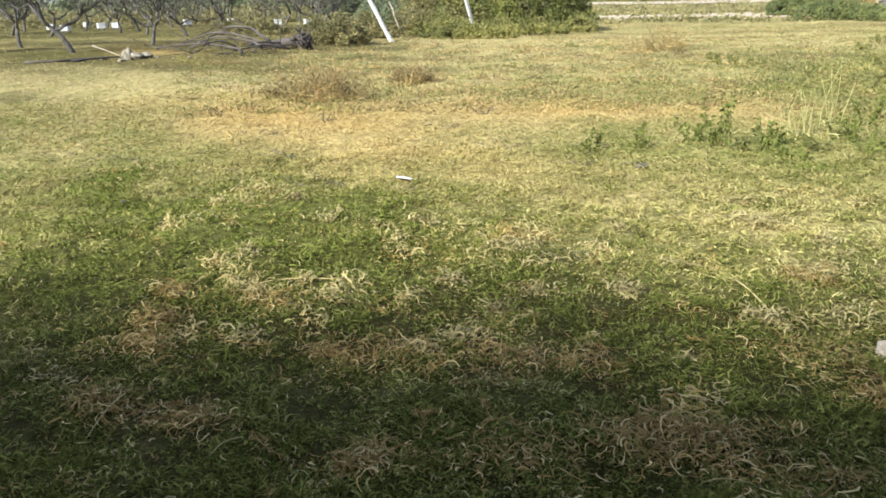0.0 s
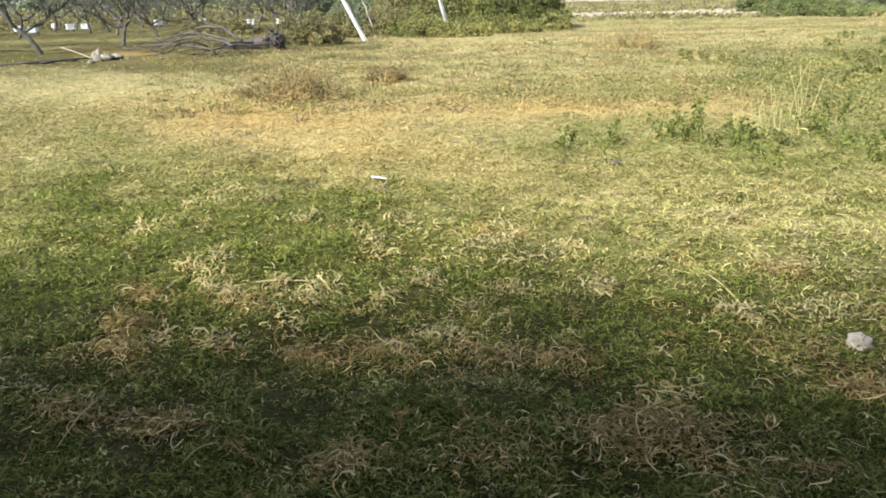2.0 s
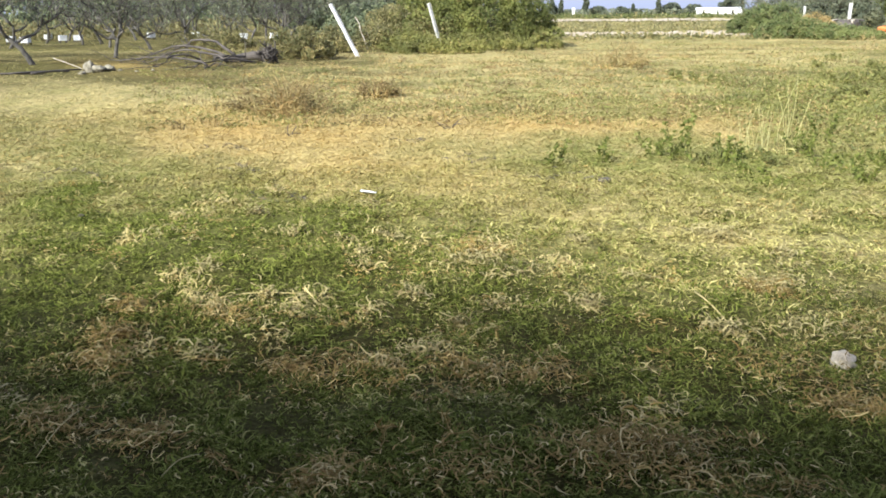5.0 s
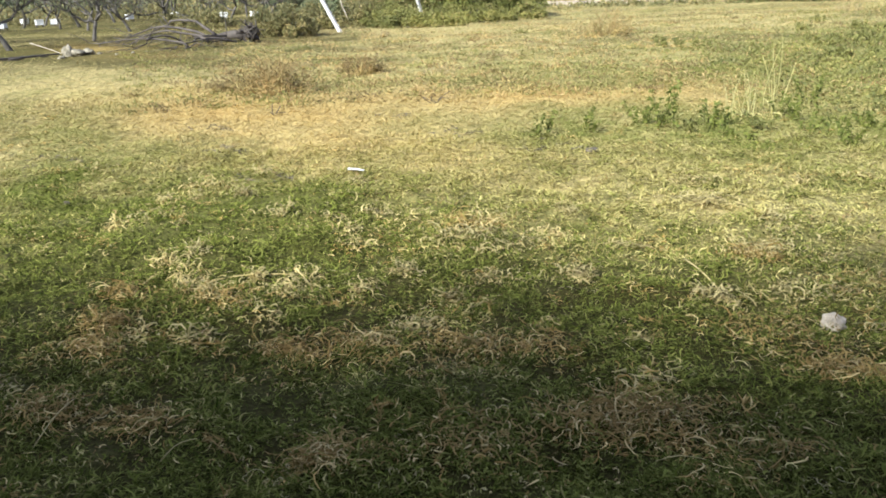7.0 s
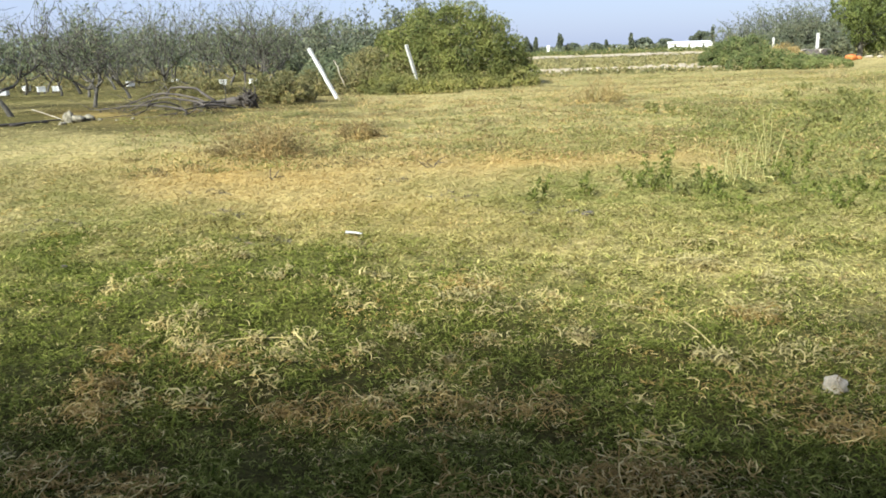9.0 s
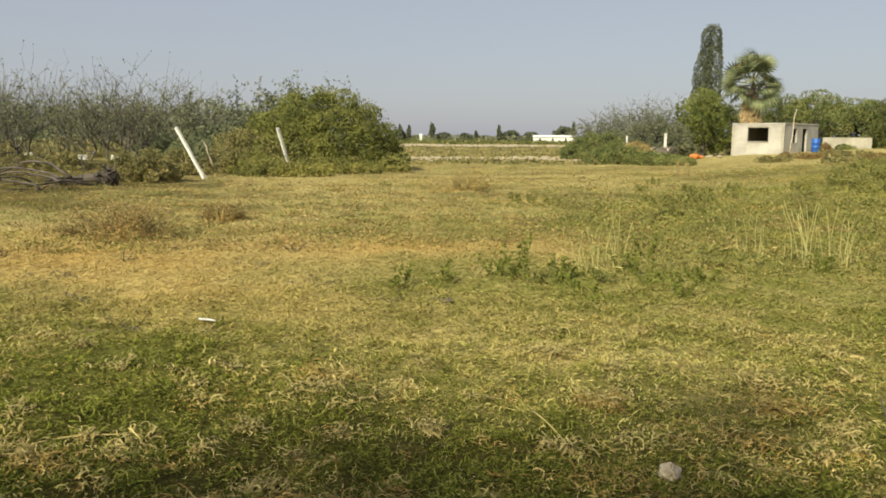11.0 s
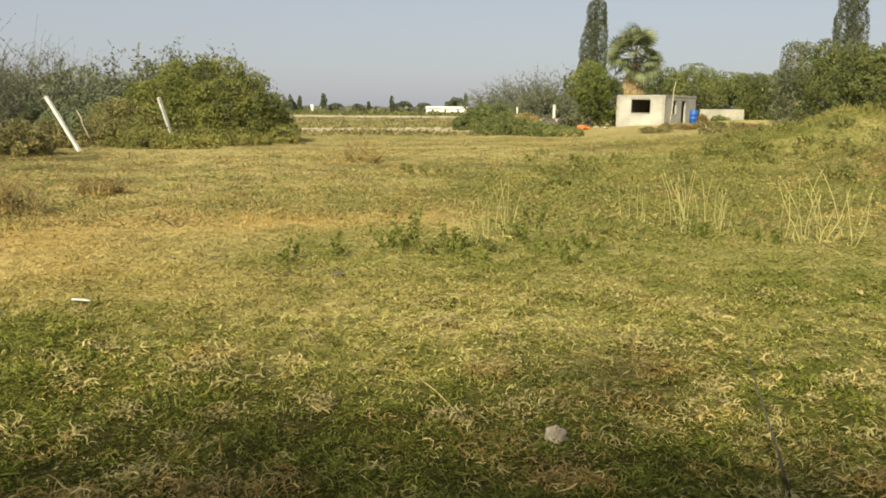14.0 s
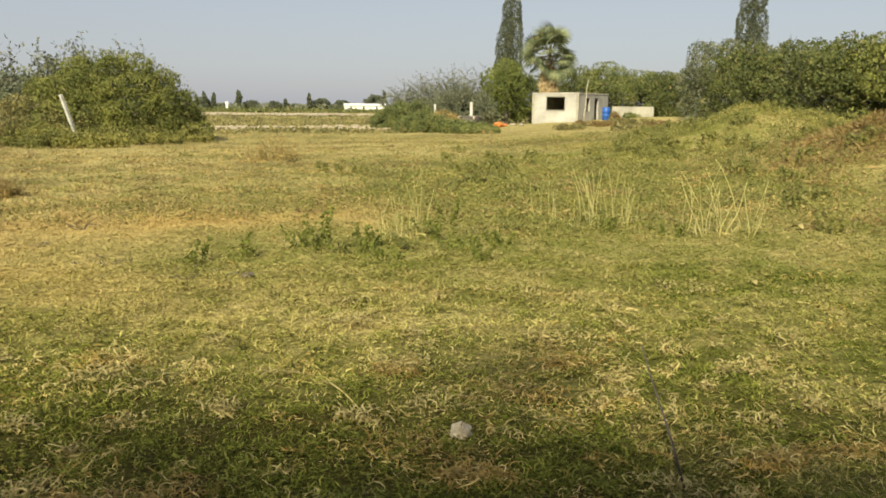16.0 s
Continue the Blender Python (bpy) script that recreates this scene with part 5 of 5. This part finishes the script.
# ---- weeds and dry plants in the field ----
def stalks(name, x, y, h, count, spread, mat, label, category, seed, lean=0.18, thick=0.005, group="", curl=0.12):
    """A tuft of upright stalks."""
    rng = random.Random(seed)
    root = thing(name, x, y)
    for _ in range(count):
        t = Tubes()
        a, k = rng.uniform(0, 6.28), abs(rng.gauss(0, spread))
        s = (math.cos(a) * k, math.sin(a) * k, -0.03)
        l = h * rng.uniform(0.5, 1.0)
        q = wander(rng, s, (rng.gauss(0, lean), rng.gauss(0, lean), 1), l, 6, curl)
        t.add(q, taper(thick * rng.uniform(0.7, 1.3), thick * 0.4, 7), 4)
        piece("stalk", t.mesh("stalk"), mat, root)
    base = np.array([(rng.gauss(0, spread * 1.3), rng.gauss(0, spread * 1.3), abs(rng.gauss(0, h * 0.12))) for _ in range(count * 5)])
    tagged(piece("base_tuft", strips_mesh("base_tuft", leaves(base, 0.011, seed, 11.0), [(0, 1, 2)]), mat, root), kind="stuff")
    return tagged(root, label, category, group)


for k, (x, y, h, n, sp, thick) in enumerate(((1.1, 8.7, 0.55, 13, 0.14, 0.0055), (1.3, 8.7, 0.9, 6, 0.05, 0.0075), (0.85, 8.7, 0.4, 8, 0.1, 0.005), (3.65, 9.4, 0.85, 14, 0.2, 0.008), (4.05, 9.3, 0.75, 10, 0.16, 0.0075), (4.9, 8.5, 1.1, 8, 0.2, 0.009), (4.55, 8.4, 0.9, 7, 0.2, 0.0085), (5.35, 8.6, 0.95, 3, 0.1, 0.0085), (3.3, 10.2, 0.6, 10, 0.25, 0.005))):
    stalks("tall_grass_tuft", x, y, h, n, sp, M_PALE, "tuft of tall pale yellow grass stalks standing among weeds", "grass", 400 + k, 0.09 if k in (5, 6, 7) else 0.05, thick * 0.8, "tall grass tufts", 0.13 if k in (5, 6, 7) else 0.08)


def weed(x, y, h, seed, wide=0.12, stems=5, leaf=0.024, mat=None, label="leafy dark green weed standing in the grass"):
    rng = random.Random(seed)
    root = thing("weed_plant", x, y)
    pts = []
    for _ in range(stems):
        t = Tubes()
        q = wander(rng, (rng.gauss(0, wide * 0.4), rng.gauss(0, wide * 0.4), -0.02), (rng.gauss(0, 0.3), rng.gauss(0, 0.3), 1), h * rng.uniform(0.5, 1.0), 6, 0.1)
        t.add(q, taper(0.006, 0.002, 7), 4)
        piece("stem", t.mesh("stem"), mat or M_WEED, root)
        pts += [p + Vector((rng.gauss(0, leaf * 0.7), rng.gauss(0, leaf * 0.7), rng.gauss(0, leaf * 0.4))) for p in q[1:] for _ in range(8)]
    piece("foliage", strips_mesh("foliage", leaves(np.array([tuple(p) for p in pts]), leaf, seed, 1.8), [(0, 1, 2)]), mat or M_WEED, root)
    return tagged(root, label, "weed", "weeds in the field")


for k, (x, y, h, w, s) in enumerate(((-0.91, 7.55, 0.28, 0.1, 4), (-0.55, 7.95, 0.25, 0.1, 3), (0.22, 8.0, 0.55, 0.15, 7), (0.0, 8.1, 0.36, 0.12, 5), (0.5, 7.75, 0.2, 0.2, 5), (0.85, 7.6, 0.16, 0.2, 5), (1.15, 7.8, 0.24, 0.22, 5), (1.5, 7.9, 0.28, 0.2, 5), (1.8, 9.6, 0.42, 0.12, 5), (1.75, 7.35, 0.24, 0.12, 4), (2.1, 8.2, 0.25, 0.2, 6), (1.4, 8.5, 0.3, 0.2, 6), (0.7, 8.2, 0.3, 0.2, 7), (2.5, 9.0, 0.3, 0.2, 6), (3.6, 8.9, 0.28, 0.15, 6), (4.3, 8.6, 0.28, 0.15, 5), (6.3, 8.55, 0.36, 0.2, 9))):
    weed(x, y, h, 430 + k, w, s, mat=M_COVER if k in (4, 6, 13, 16) else None)
for k, (x, y, h) in enumerate(((0.3, 18.2, 0.5), (0.8, 17.8, 0.45), (1.2, 17.5, 0.4), (4.6, 24.0, 0.5), (-3.6, 24.5, 0.3))):
    weed(x, y, h * 0.5, 460 + k, 0.3, 8, 0.03, M_COVER)

rng = random.Random(91)
for k in range(56):
    turn, far = rng.uniform(-37, -9), rng.uniform(12, 30)
    far = min(far, 23 + rng.uniform(-6, 0)) if turn > -26 else far
    x, y = polar(turn, far)
    tall = rng.uniform(0.12, 0.32)
    weed(x, y, tall, 700 + k, 0.3 * rng.uniform(0.6, 1.4), rng.randint(6, 11), 0.035, M_COVER, "leafy green weed on the rise towards the mound")
for k in range(44):
    x, y = polar(rng.uniform(-39, -22), rng.uniform(19, 31))
    weed(x, y, rng.uniform(0.15, 0.42), 800 + k, 0.4 * rng.uniform(0.6, 1.4), rng.randint(7, 12), 0.04, M_COVER, "leafy muted green weed growing on the mound")
# green weeds that thicken the field on the way to the mound
rs = np.random.RandomState(77)
n = 780000
wx, wy = rs.uniform(1, 20, n), rs.uniform(8.5, 30, n)
wd = np.clip(0.75 * hill(wx, wy, 4.8, 13.5, 3.6, 4.5, -15) + 0.7 * hill(wx, wy, *MOUND, 5, 4.5, 30) + 0.12 * hill(wx, wy, *BANK, 7, 5, 20), 0, 1) * np.clip(value_noise(wx, wy, 1.3) * 2.2 - 0.45, 0.05, 1)
ok = rs.rand(n) < wd
wx, wy = wx[ok], wy[ok]
wz = lie(wx, wy) + np.abs(rs.randn(len(wx))) * 0.08 * (0.4 + 1.2 * value_noise(wx, wy, 0.9))
tagged(piece("weed_cover", strips_mesh("weed_cover", leaves(np.stack([wx, wy, wz], 1), 0.025, 78, 2.4), [(0, 1, 2)]), M_COVER), "low green weeds covering the rise and the mound", "weeds", kind="stuff")


# low uneven tufts that mottle the middle of the field
for name, label, mat, seed, heaps, turn0, turn1 in (("russet_tufts", "low russet dead tufts scattered over the field", M_GOLD, 85, 1100, -40, 30), ("olive_tufts", "low olive green tufts scattered over the field", M_COVER, 86, 900, -26, 36), ("brown_tufts", "low brown dead tufts scattered over the field", M_RUSSET, 87, 600, -40, 36)):
    rs = np.random.RandomState(seed)
    far = 10.5 * (42 / 10.5) ** rs.rand(heaps)
    ct = np.radians(rs.uniform(turn0, turn1, heaps))
    cx, cy = -np.sin(ct) * far, np.cos(ct) * far
    size = (0.06 + 0.16 * rs.rand(heaps) ** 2) * (far / 14) ** 0.4
    pick = rs.randint(0, heaps, heaps * 42)
    tx, ty = cx[pick] + rs.randn(len(pick)) * size[pick] * 1.5, cy[pick] + rs.randn(len(pick)) * size[pick] * 0.8
    tz = lie(tx, ty) + np.abs(rs.randn(len(pick))) * size[pick] * 0.36
    tagged(piece(name, strips_mesh(name, leaves(np.stack([tx, ty, tz], 1), 0.02, seed, 3.4), [(0, 1, 2)]), mat), label, "grass tufts", kind="stuff")


# the dry brown brush that covers the earth heap
rs = np.random.RandomState(79)
bx, by = EARTH[0] + rs.randn(15000) * 1.7, EARTH[1] + rs.randn(15000) * 1.6
tagged(piece("heap_brush", strips_mesh("heap_brush", leaves(np.stack([bx, by, lie(bx, by) + np.abs(rs.randn(15000)) * 0.07], 1), 0.035, 80, 7.0), [(0, 1, 2)]), M_RUSSET), "dry brown brush and stalks lying over the earth heap", "brush", kind="stuff")


def tumble(x, y, wide, h, seed, count, mat, label, leaf_mat=None):
    """A dry branching plant, all thin forking straw stems."""
    rng = random.Random(seed)
    root = thing("dry_bush", x, y)
    pts = []
    for i in range(count):
        t = Tubes()
        a, k = rng.uniform(0, 6.28), rng.uniform(0, 1) ** 0.6
        s = (math.cos(a) * wide * k * 0.7, math.sin(a) * wide * k * 0.5, -0.02)
        rise = h * math.sqrt(max(0.12, 1 - k * k)) * rng.uniform(0.6, 1.05)
        q = wander(rng, s, (math.cos(a) * k * 0.9 + rng.gauss(0, 0.3), math.sin(a) * k * 0.7 + rng.gauss(0, 0.3), 1.0), rise, 5, 0.24)
        t.add(q, taper(0.02 if i % 4 == 0 else 0.01, 0.005, 6), 4)
        for p in q[1:]:
            for _ in range(2):
                w = wander(rng, p, (rng.gauss(0, 1), rng.gauss(0, 1), 0.45), h * rng.uniform(0.15, 0.42), 3, 0.4)
                t.add(w, taper(0.004, 0.002, 4), 3)
                pts += w[1:]
        piece("stem", t.mesh("stem"), M_BLEACH if i % 4 == 0 else mat, root)
    piece("foliage", strips_mesh("foliage", leaves(np.array([tuple(p) for p in pts]), 0.012, seed, 4.0), [(0, 1, 2)]), leaf_mat or mat, root)
    return tagged(root, label, "dry plant", "dry plants")


tumble(-5.3, 10.6, 0.98, 0.72, 501, 112, M_GOLD, "wide dry straw-coloured thistle bush with pale forked stems", M_RUSSET)
tumble(-4.75, 13.1, 0.45, 0.45, 502, 60, M_GOLD, "small dry brown bush in the field", M_RUSSET)
tumble(-0.9, 21.0, 0.75, 0.8, 503, 46, M_GOLD, "tall dry thicket of straw stems in the field")
tumble(-3.4, 13.2, 0.35, 0.2, 504, 18, M_STRAW, "low dry plant in the field")
tumble(9.5, 43.5, 0.7, 0.5, 505, 30, M_STRAW, "small dry brown bush in the field")
tumble(6.5, 29.0, 0.5, 0.45, 506, 26, M_STRAW, "small dry brown bush in the field")
tumble(-7.9, 24.0, 0.3, 0.3, 507, 16, M_STRAW, "low dry plant in the field")
for k, (x, y, l) in enumerate(((-2.53, 9.7, 0.24), (-4.35, 8.75, 0.2))):
    rng = random.Random(520 + k)
    t = Tubes()
    for _ in range(5):
        q = wander(rng, (0, 0, 0.0), (rng.gauss(0, 0.8), rng.gauss(0, 0.8), 0.8), l, 4, 0.25)
        t.add(q, taper(0.008, 0.004, 5), 4)
    x, y = seat(x, y)
    ob = piece("dead_twig", t.mesh("dead_twig"), M_DEADWOOD)
    ob.matrix_basis = pose(x, y, float(lie(x, y)))
    tagged(ob, "small forked dead twig sticking up from the turf", "twig")

# ---- small things on the turf ----
def dry_leaf(x, y, size, seed):
    """A curled dead leaf with a midrib fold."""
    rng = random.Random(seed)
    bm = bmesh.new()
    rows = []
    for i in range(7):
        u = i / 6
        w = size * 0.3 * math.sin(math.pi * min(1, 0.06 + 0.94 * u)) ** 0.8
        z = size * (0.12 + 0.16 * math.sin(u * 3.0))
        rows.append([bm.verts.new((size * (u - 0.5), k * w, z + abs(k) * w * 0.6 + rng.gauss(0, size * 0.02))) for k in (-1, -0.5, 0, 0.5, 1)])
    for a, b in zip(rows, rows[1:]):
        for k in range(4):
            bm.faces.new((a[k], a[k + 1], b[k + 1], b[k]))
    ob = part("dry_leaf", bm, M_BLEACH, None, smooth=True)
    sol = ob.modifiers.new("thickness", "SOLIDIFY")
    sol.thickness = 0.003
    x, y = seat(x, y)
    ob.matrix_basis = pose(x, y, float(lie(x, y)) + 0.015, rng.uniform(-12, 12), rng.uniform(-8, 8), rng.uniform(0, 360))
    return tagged(ob, "curled pale dead leaf lying on the grass", "leaf", "dead leaves on the turf")


for k, (x, y, size) in enumerate(((6.18, 8.95, 0.18), (3.81, 5.97, 0.09), (2.74, 7.35, 0.11), (1.52, 6.0, 0.07), (4.3, 6.9, 0.08))):
    dry_leaf(x, y, size, 900 + k)
rubble("stone", 0.80, 3.32, 0.115, M_STONE, 2, "pale rounded stone lying on the grass", "stone", 0.68, jag=0.7)
for x0, y0, up0, x1, y1, up1, thick in ((-2.04, 2.18, 0.02, -1.92, 1.82, 0.05, 0.0025), (0.22, 3.92, 0.03, 0.4, 3.53, 0.02, 0.0045), (-2.23, 3.41, 0.03, -1.75, 3.57, 0.03, 0.004), (-1.47, 1.85, 0.03, -1.4, 1.96, 0.05, 0.0025), (0.06, 2.18, 0.02, 0.24, 2.21, 0.02, 0.002)):
    loose_stick("dry_straw", (x0, y0, float(lie(x0, y0)) + up0), (x1, y1, float(lie(x1, y1)) + up1), thick, M_BLEACH, "long bleached straw stem lying across the turf", "straw")
x, y = seat(-2.25, 5.84)
loose_stick("white_tube", (x - 0.07, y + 0.01, float(lie(x, y)) + 0.055), (x + 0.075, y - 0.02, float(lie(x, y)) + 0.05), 0.0115, M_TUBE, "short white plastic tube lying on the grass", "litter", 0.0)
for k, (x, y, s) in enumerate(((-0.42, 6.84, 0.13), (-4.1, 4.72, 0.06), (-3.35, 4.55, 0.05), (-0.93, 7.38, 0.06))):
    rubble("litter_scrap", x, y, s, M_GREYLITTER, 20 + k, "small dark grey scrap lying in the grass", "litter", 0.35)


STALK = ((1.6, 2.73, -0.04), (1.585, 2.837, 0.131), (1.581, 2.896, 0.19), (1.567, 2.959, 0.281), (1.556, 3.008, 0.353), (1.539, 3.083, 0.471))


def stalk_plant():
    """A thin dark dry stalk with two side twigs, close to the path."""
    rng = random.Random(9)
    root = thing("dry_stalk", 0, 0, 0)
    t = Tubes()
    main = [Vector(p) for p in STALK]
    t.add(main, taper(0.0065, 0.0028, 6), 5)
    piece("stem", t.mesh("stem"), M_DEADWOOD, root)
    for k, way in ((3, (0.12, 0.03, 0.03)), (4, (-0.08, 0.0, 0.05)), (2, (0.07, 0.02, 0.06))):
        t = Tubes()
        t.add(wander(rng, main[k], way, 0.09, 3, 0.15), [0.002, 0.0016, 0.0014, 0.001], 4)
        piece("twig", t.mesh("twig"), M_DEADWOOD, root)
    return tagged(root, "thin dark dry weed stalk with short side twigs", "weed")


stalk_plant()

# ---- the trees behind the viewer, whose shade lies on the near turf ----
REACH = 1 / math.tan(radians(SUN_HEIGHT))  # how far a shadow falls for each metre of height
DX, DY = REACH * math.sin(radians(SUN_TURN)), -REACH * math.cos(radians(SUN_TURN))


def shade_edge(x):
    """How far out the shade of the row reaches on the turf."""
    return float(np.interp(x, (-4.0, -2.4, -2.2, -1.4, -1.0, -0.6, -0.2, 0.1, 0.4, 0.7, 1.1, 1.4, 2.0, 3.2), (2.35, 2.35, 2.35, 2.42, 2.6, 2.76, 2.6, 2.55, 2.65, 2.65, 2.6, 2.55, 2.45, 2.4)))


BOUGHS = [(1.08, 3.98, 0.14, 1500), (1.38, 4.12, 0.13, 1400), (0.3, 3.5, 0.14, 500), (-0.45, 3.55, 0.16, 800), (-0.9, 3.75, 0.2, 800), (-1.3, 3.6, 0.18, 350), (-0.6, 3.2, 0.16, 600)]  # where single boughs cast their shade
BOUGHS += [(x, shade_edge(x) + up, 0.15, 320) for k, x in enumerate(np.arange(-3.6, 3.4, 0.22)) for up in (0.1, 0.25, 0.34 + 0.14 * math.sin(k * 2.1))]
BOUGHS += [(x, 2.85 + 0.25 * math.sin(k * 1.9), 0.18, 330) for k, x in enumerate(np.arange(-3.2, -0.6, 0.3))]


def shade_tree(x, y, seed):
    """A low spreading tree; its crown is a ragged heap of leafy lumps over forked limbs."""
    rng = random.Random(seed)
    root = thing("shade_tree", x, y)
    trunk, limbs, lumps, spray = Tubes(), Tubes(), [], []
    stem = wander(rng, (0, 0, -0.2), (0, 0, 1), 2.6, 6, 0.08)
    trunk.add(stem, taper(0.2, 0.1, len(stem)), 8)
    for sx, sy, r, dense in BOUGHS:
        bx, by = sx - DX * 3.3, sy - DY * 3.3
        if not -0.9 < bx - x <= 0.9:
            continue
        q = Vector((bx - x, by - y, 3.3))
        for k in range(1):
            limb = wander(rng, stem[5], q - stem[5] + Vector((rng.gauss(0, r), rng.gauss(0, r), 0)), (q - stem[5]).length, 6, 0.04)
            limbs.add(limb, taper(0.022, 0.006, len(limb)), 4)
        spray += [(q.x + rng.gauss(0, 2.2 * r), q.y + rng.gauss(0, 2.2 * r), 3.3 + rng.gauss(0, 0.12)) for _ in range(int(dense * r))]
    while len(lumps) < 310:
        s = rng.uniform(0.28, 0.55)
        px, py, pz = x + rng.gauss(0, 1.3), rng.uniform(-6.5, -0.7), rng.uniform(1.5, 5.6)
        if rng.random() < 0.4:
            py = shade_edge(px + DX * pz) - DY * pz - s * math.hypot(1, DY) - abs(rng.gauss(0.0, 0.3))
            if py > -0.7 or py < -7.5:
                continue
        reach = py + DY * pz + s * math.hypot(1, DY)
        stray = 0.0
        if rng.random() < 0.12:
            s, stray = rng.uniform(0.08, 0.2), rng.uniform(0.15, 0.5)
            reach = py + DY * pz + s * math.hypot(1, DY)
        if reach > shade_edge(px + DX * pz) + stray or Vector((px, py, pz - 1.45)).length < 1.1:
            continue
        lumps.append((px - x, py - y, pz - float(lie(x, y)), s, s, s * 0.85))
        if rng.random() < 0.3:
            p = Vector(lumps[-1][:3])
            limb = wander(rng, stem[rng.randrange(3, 7)], p - stem[4], (p - stem[4]).length * 0.9, 5, 0.1)
            limbs.add(limb, taper(0.05, 0.012, len(limb)), 4)
    piece("trunk", trunk.mesh("trunk"), M_BARK, root)
    tagged(piece("branch_frame", limbs.mesh("branch_frame"), M_BARK, root), kind="stuff")
    p, d = lump_points(lumps, 17000, seed, 0.5)
    piece("crown", strips_mesh("crown", leaves(p, 0.184, seed, 1.6, d), [(0, 1, 2)]), M_SHADE, root)
    if spray:
        piece("leaf_spray", strips_mesh("leaf_spray", leaves(np.array(spray), 0.055, seed, 1.8), [(0, 1, 2)]), M_SHADE, root, "thin outer boughs with small leaves")
    return tagged(root, "low spreading leafy tree behind the viewer that shades the turf", "tree", "shade trees")


for k in range(9):
    shade_tree(-10.5 + 1.8 * k, -3.6 + 0.4 * math.sin(k * 2.0), 600 + k)
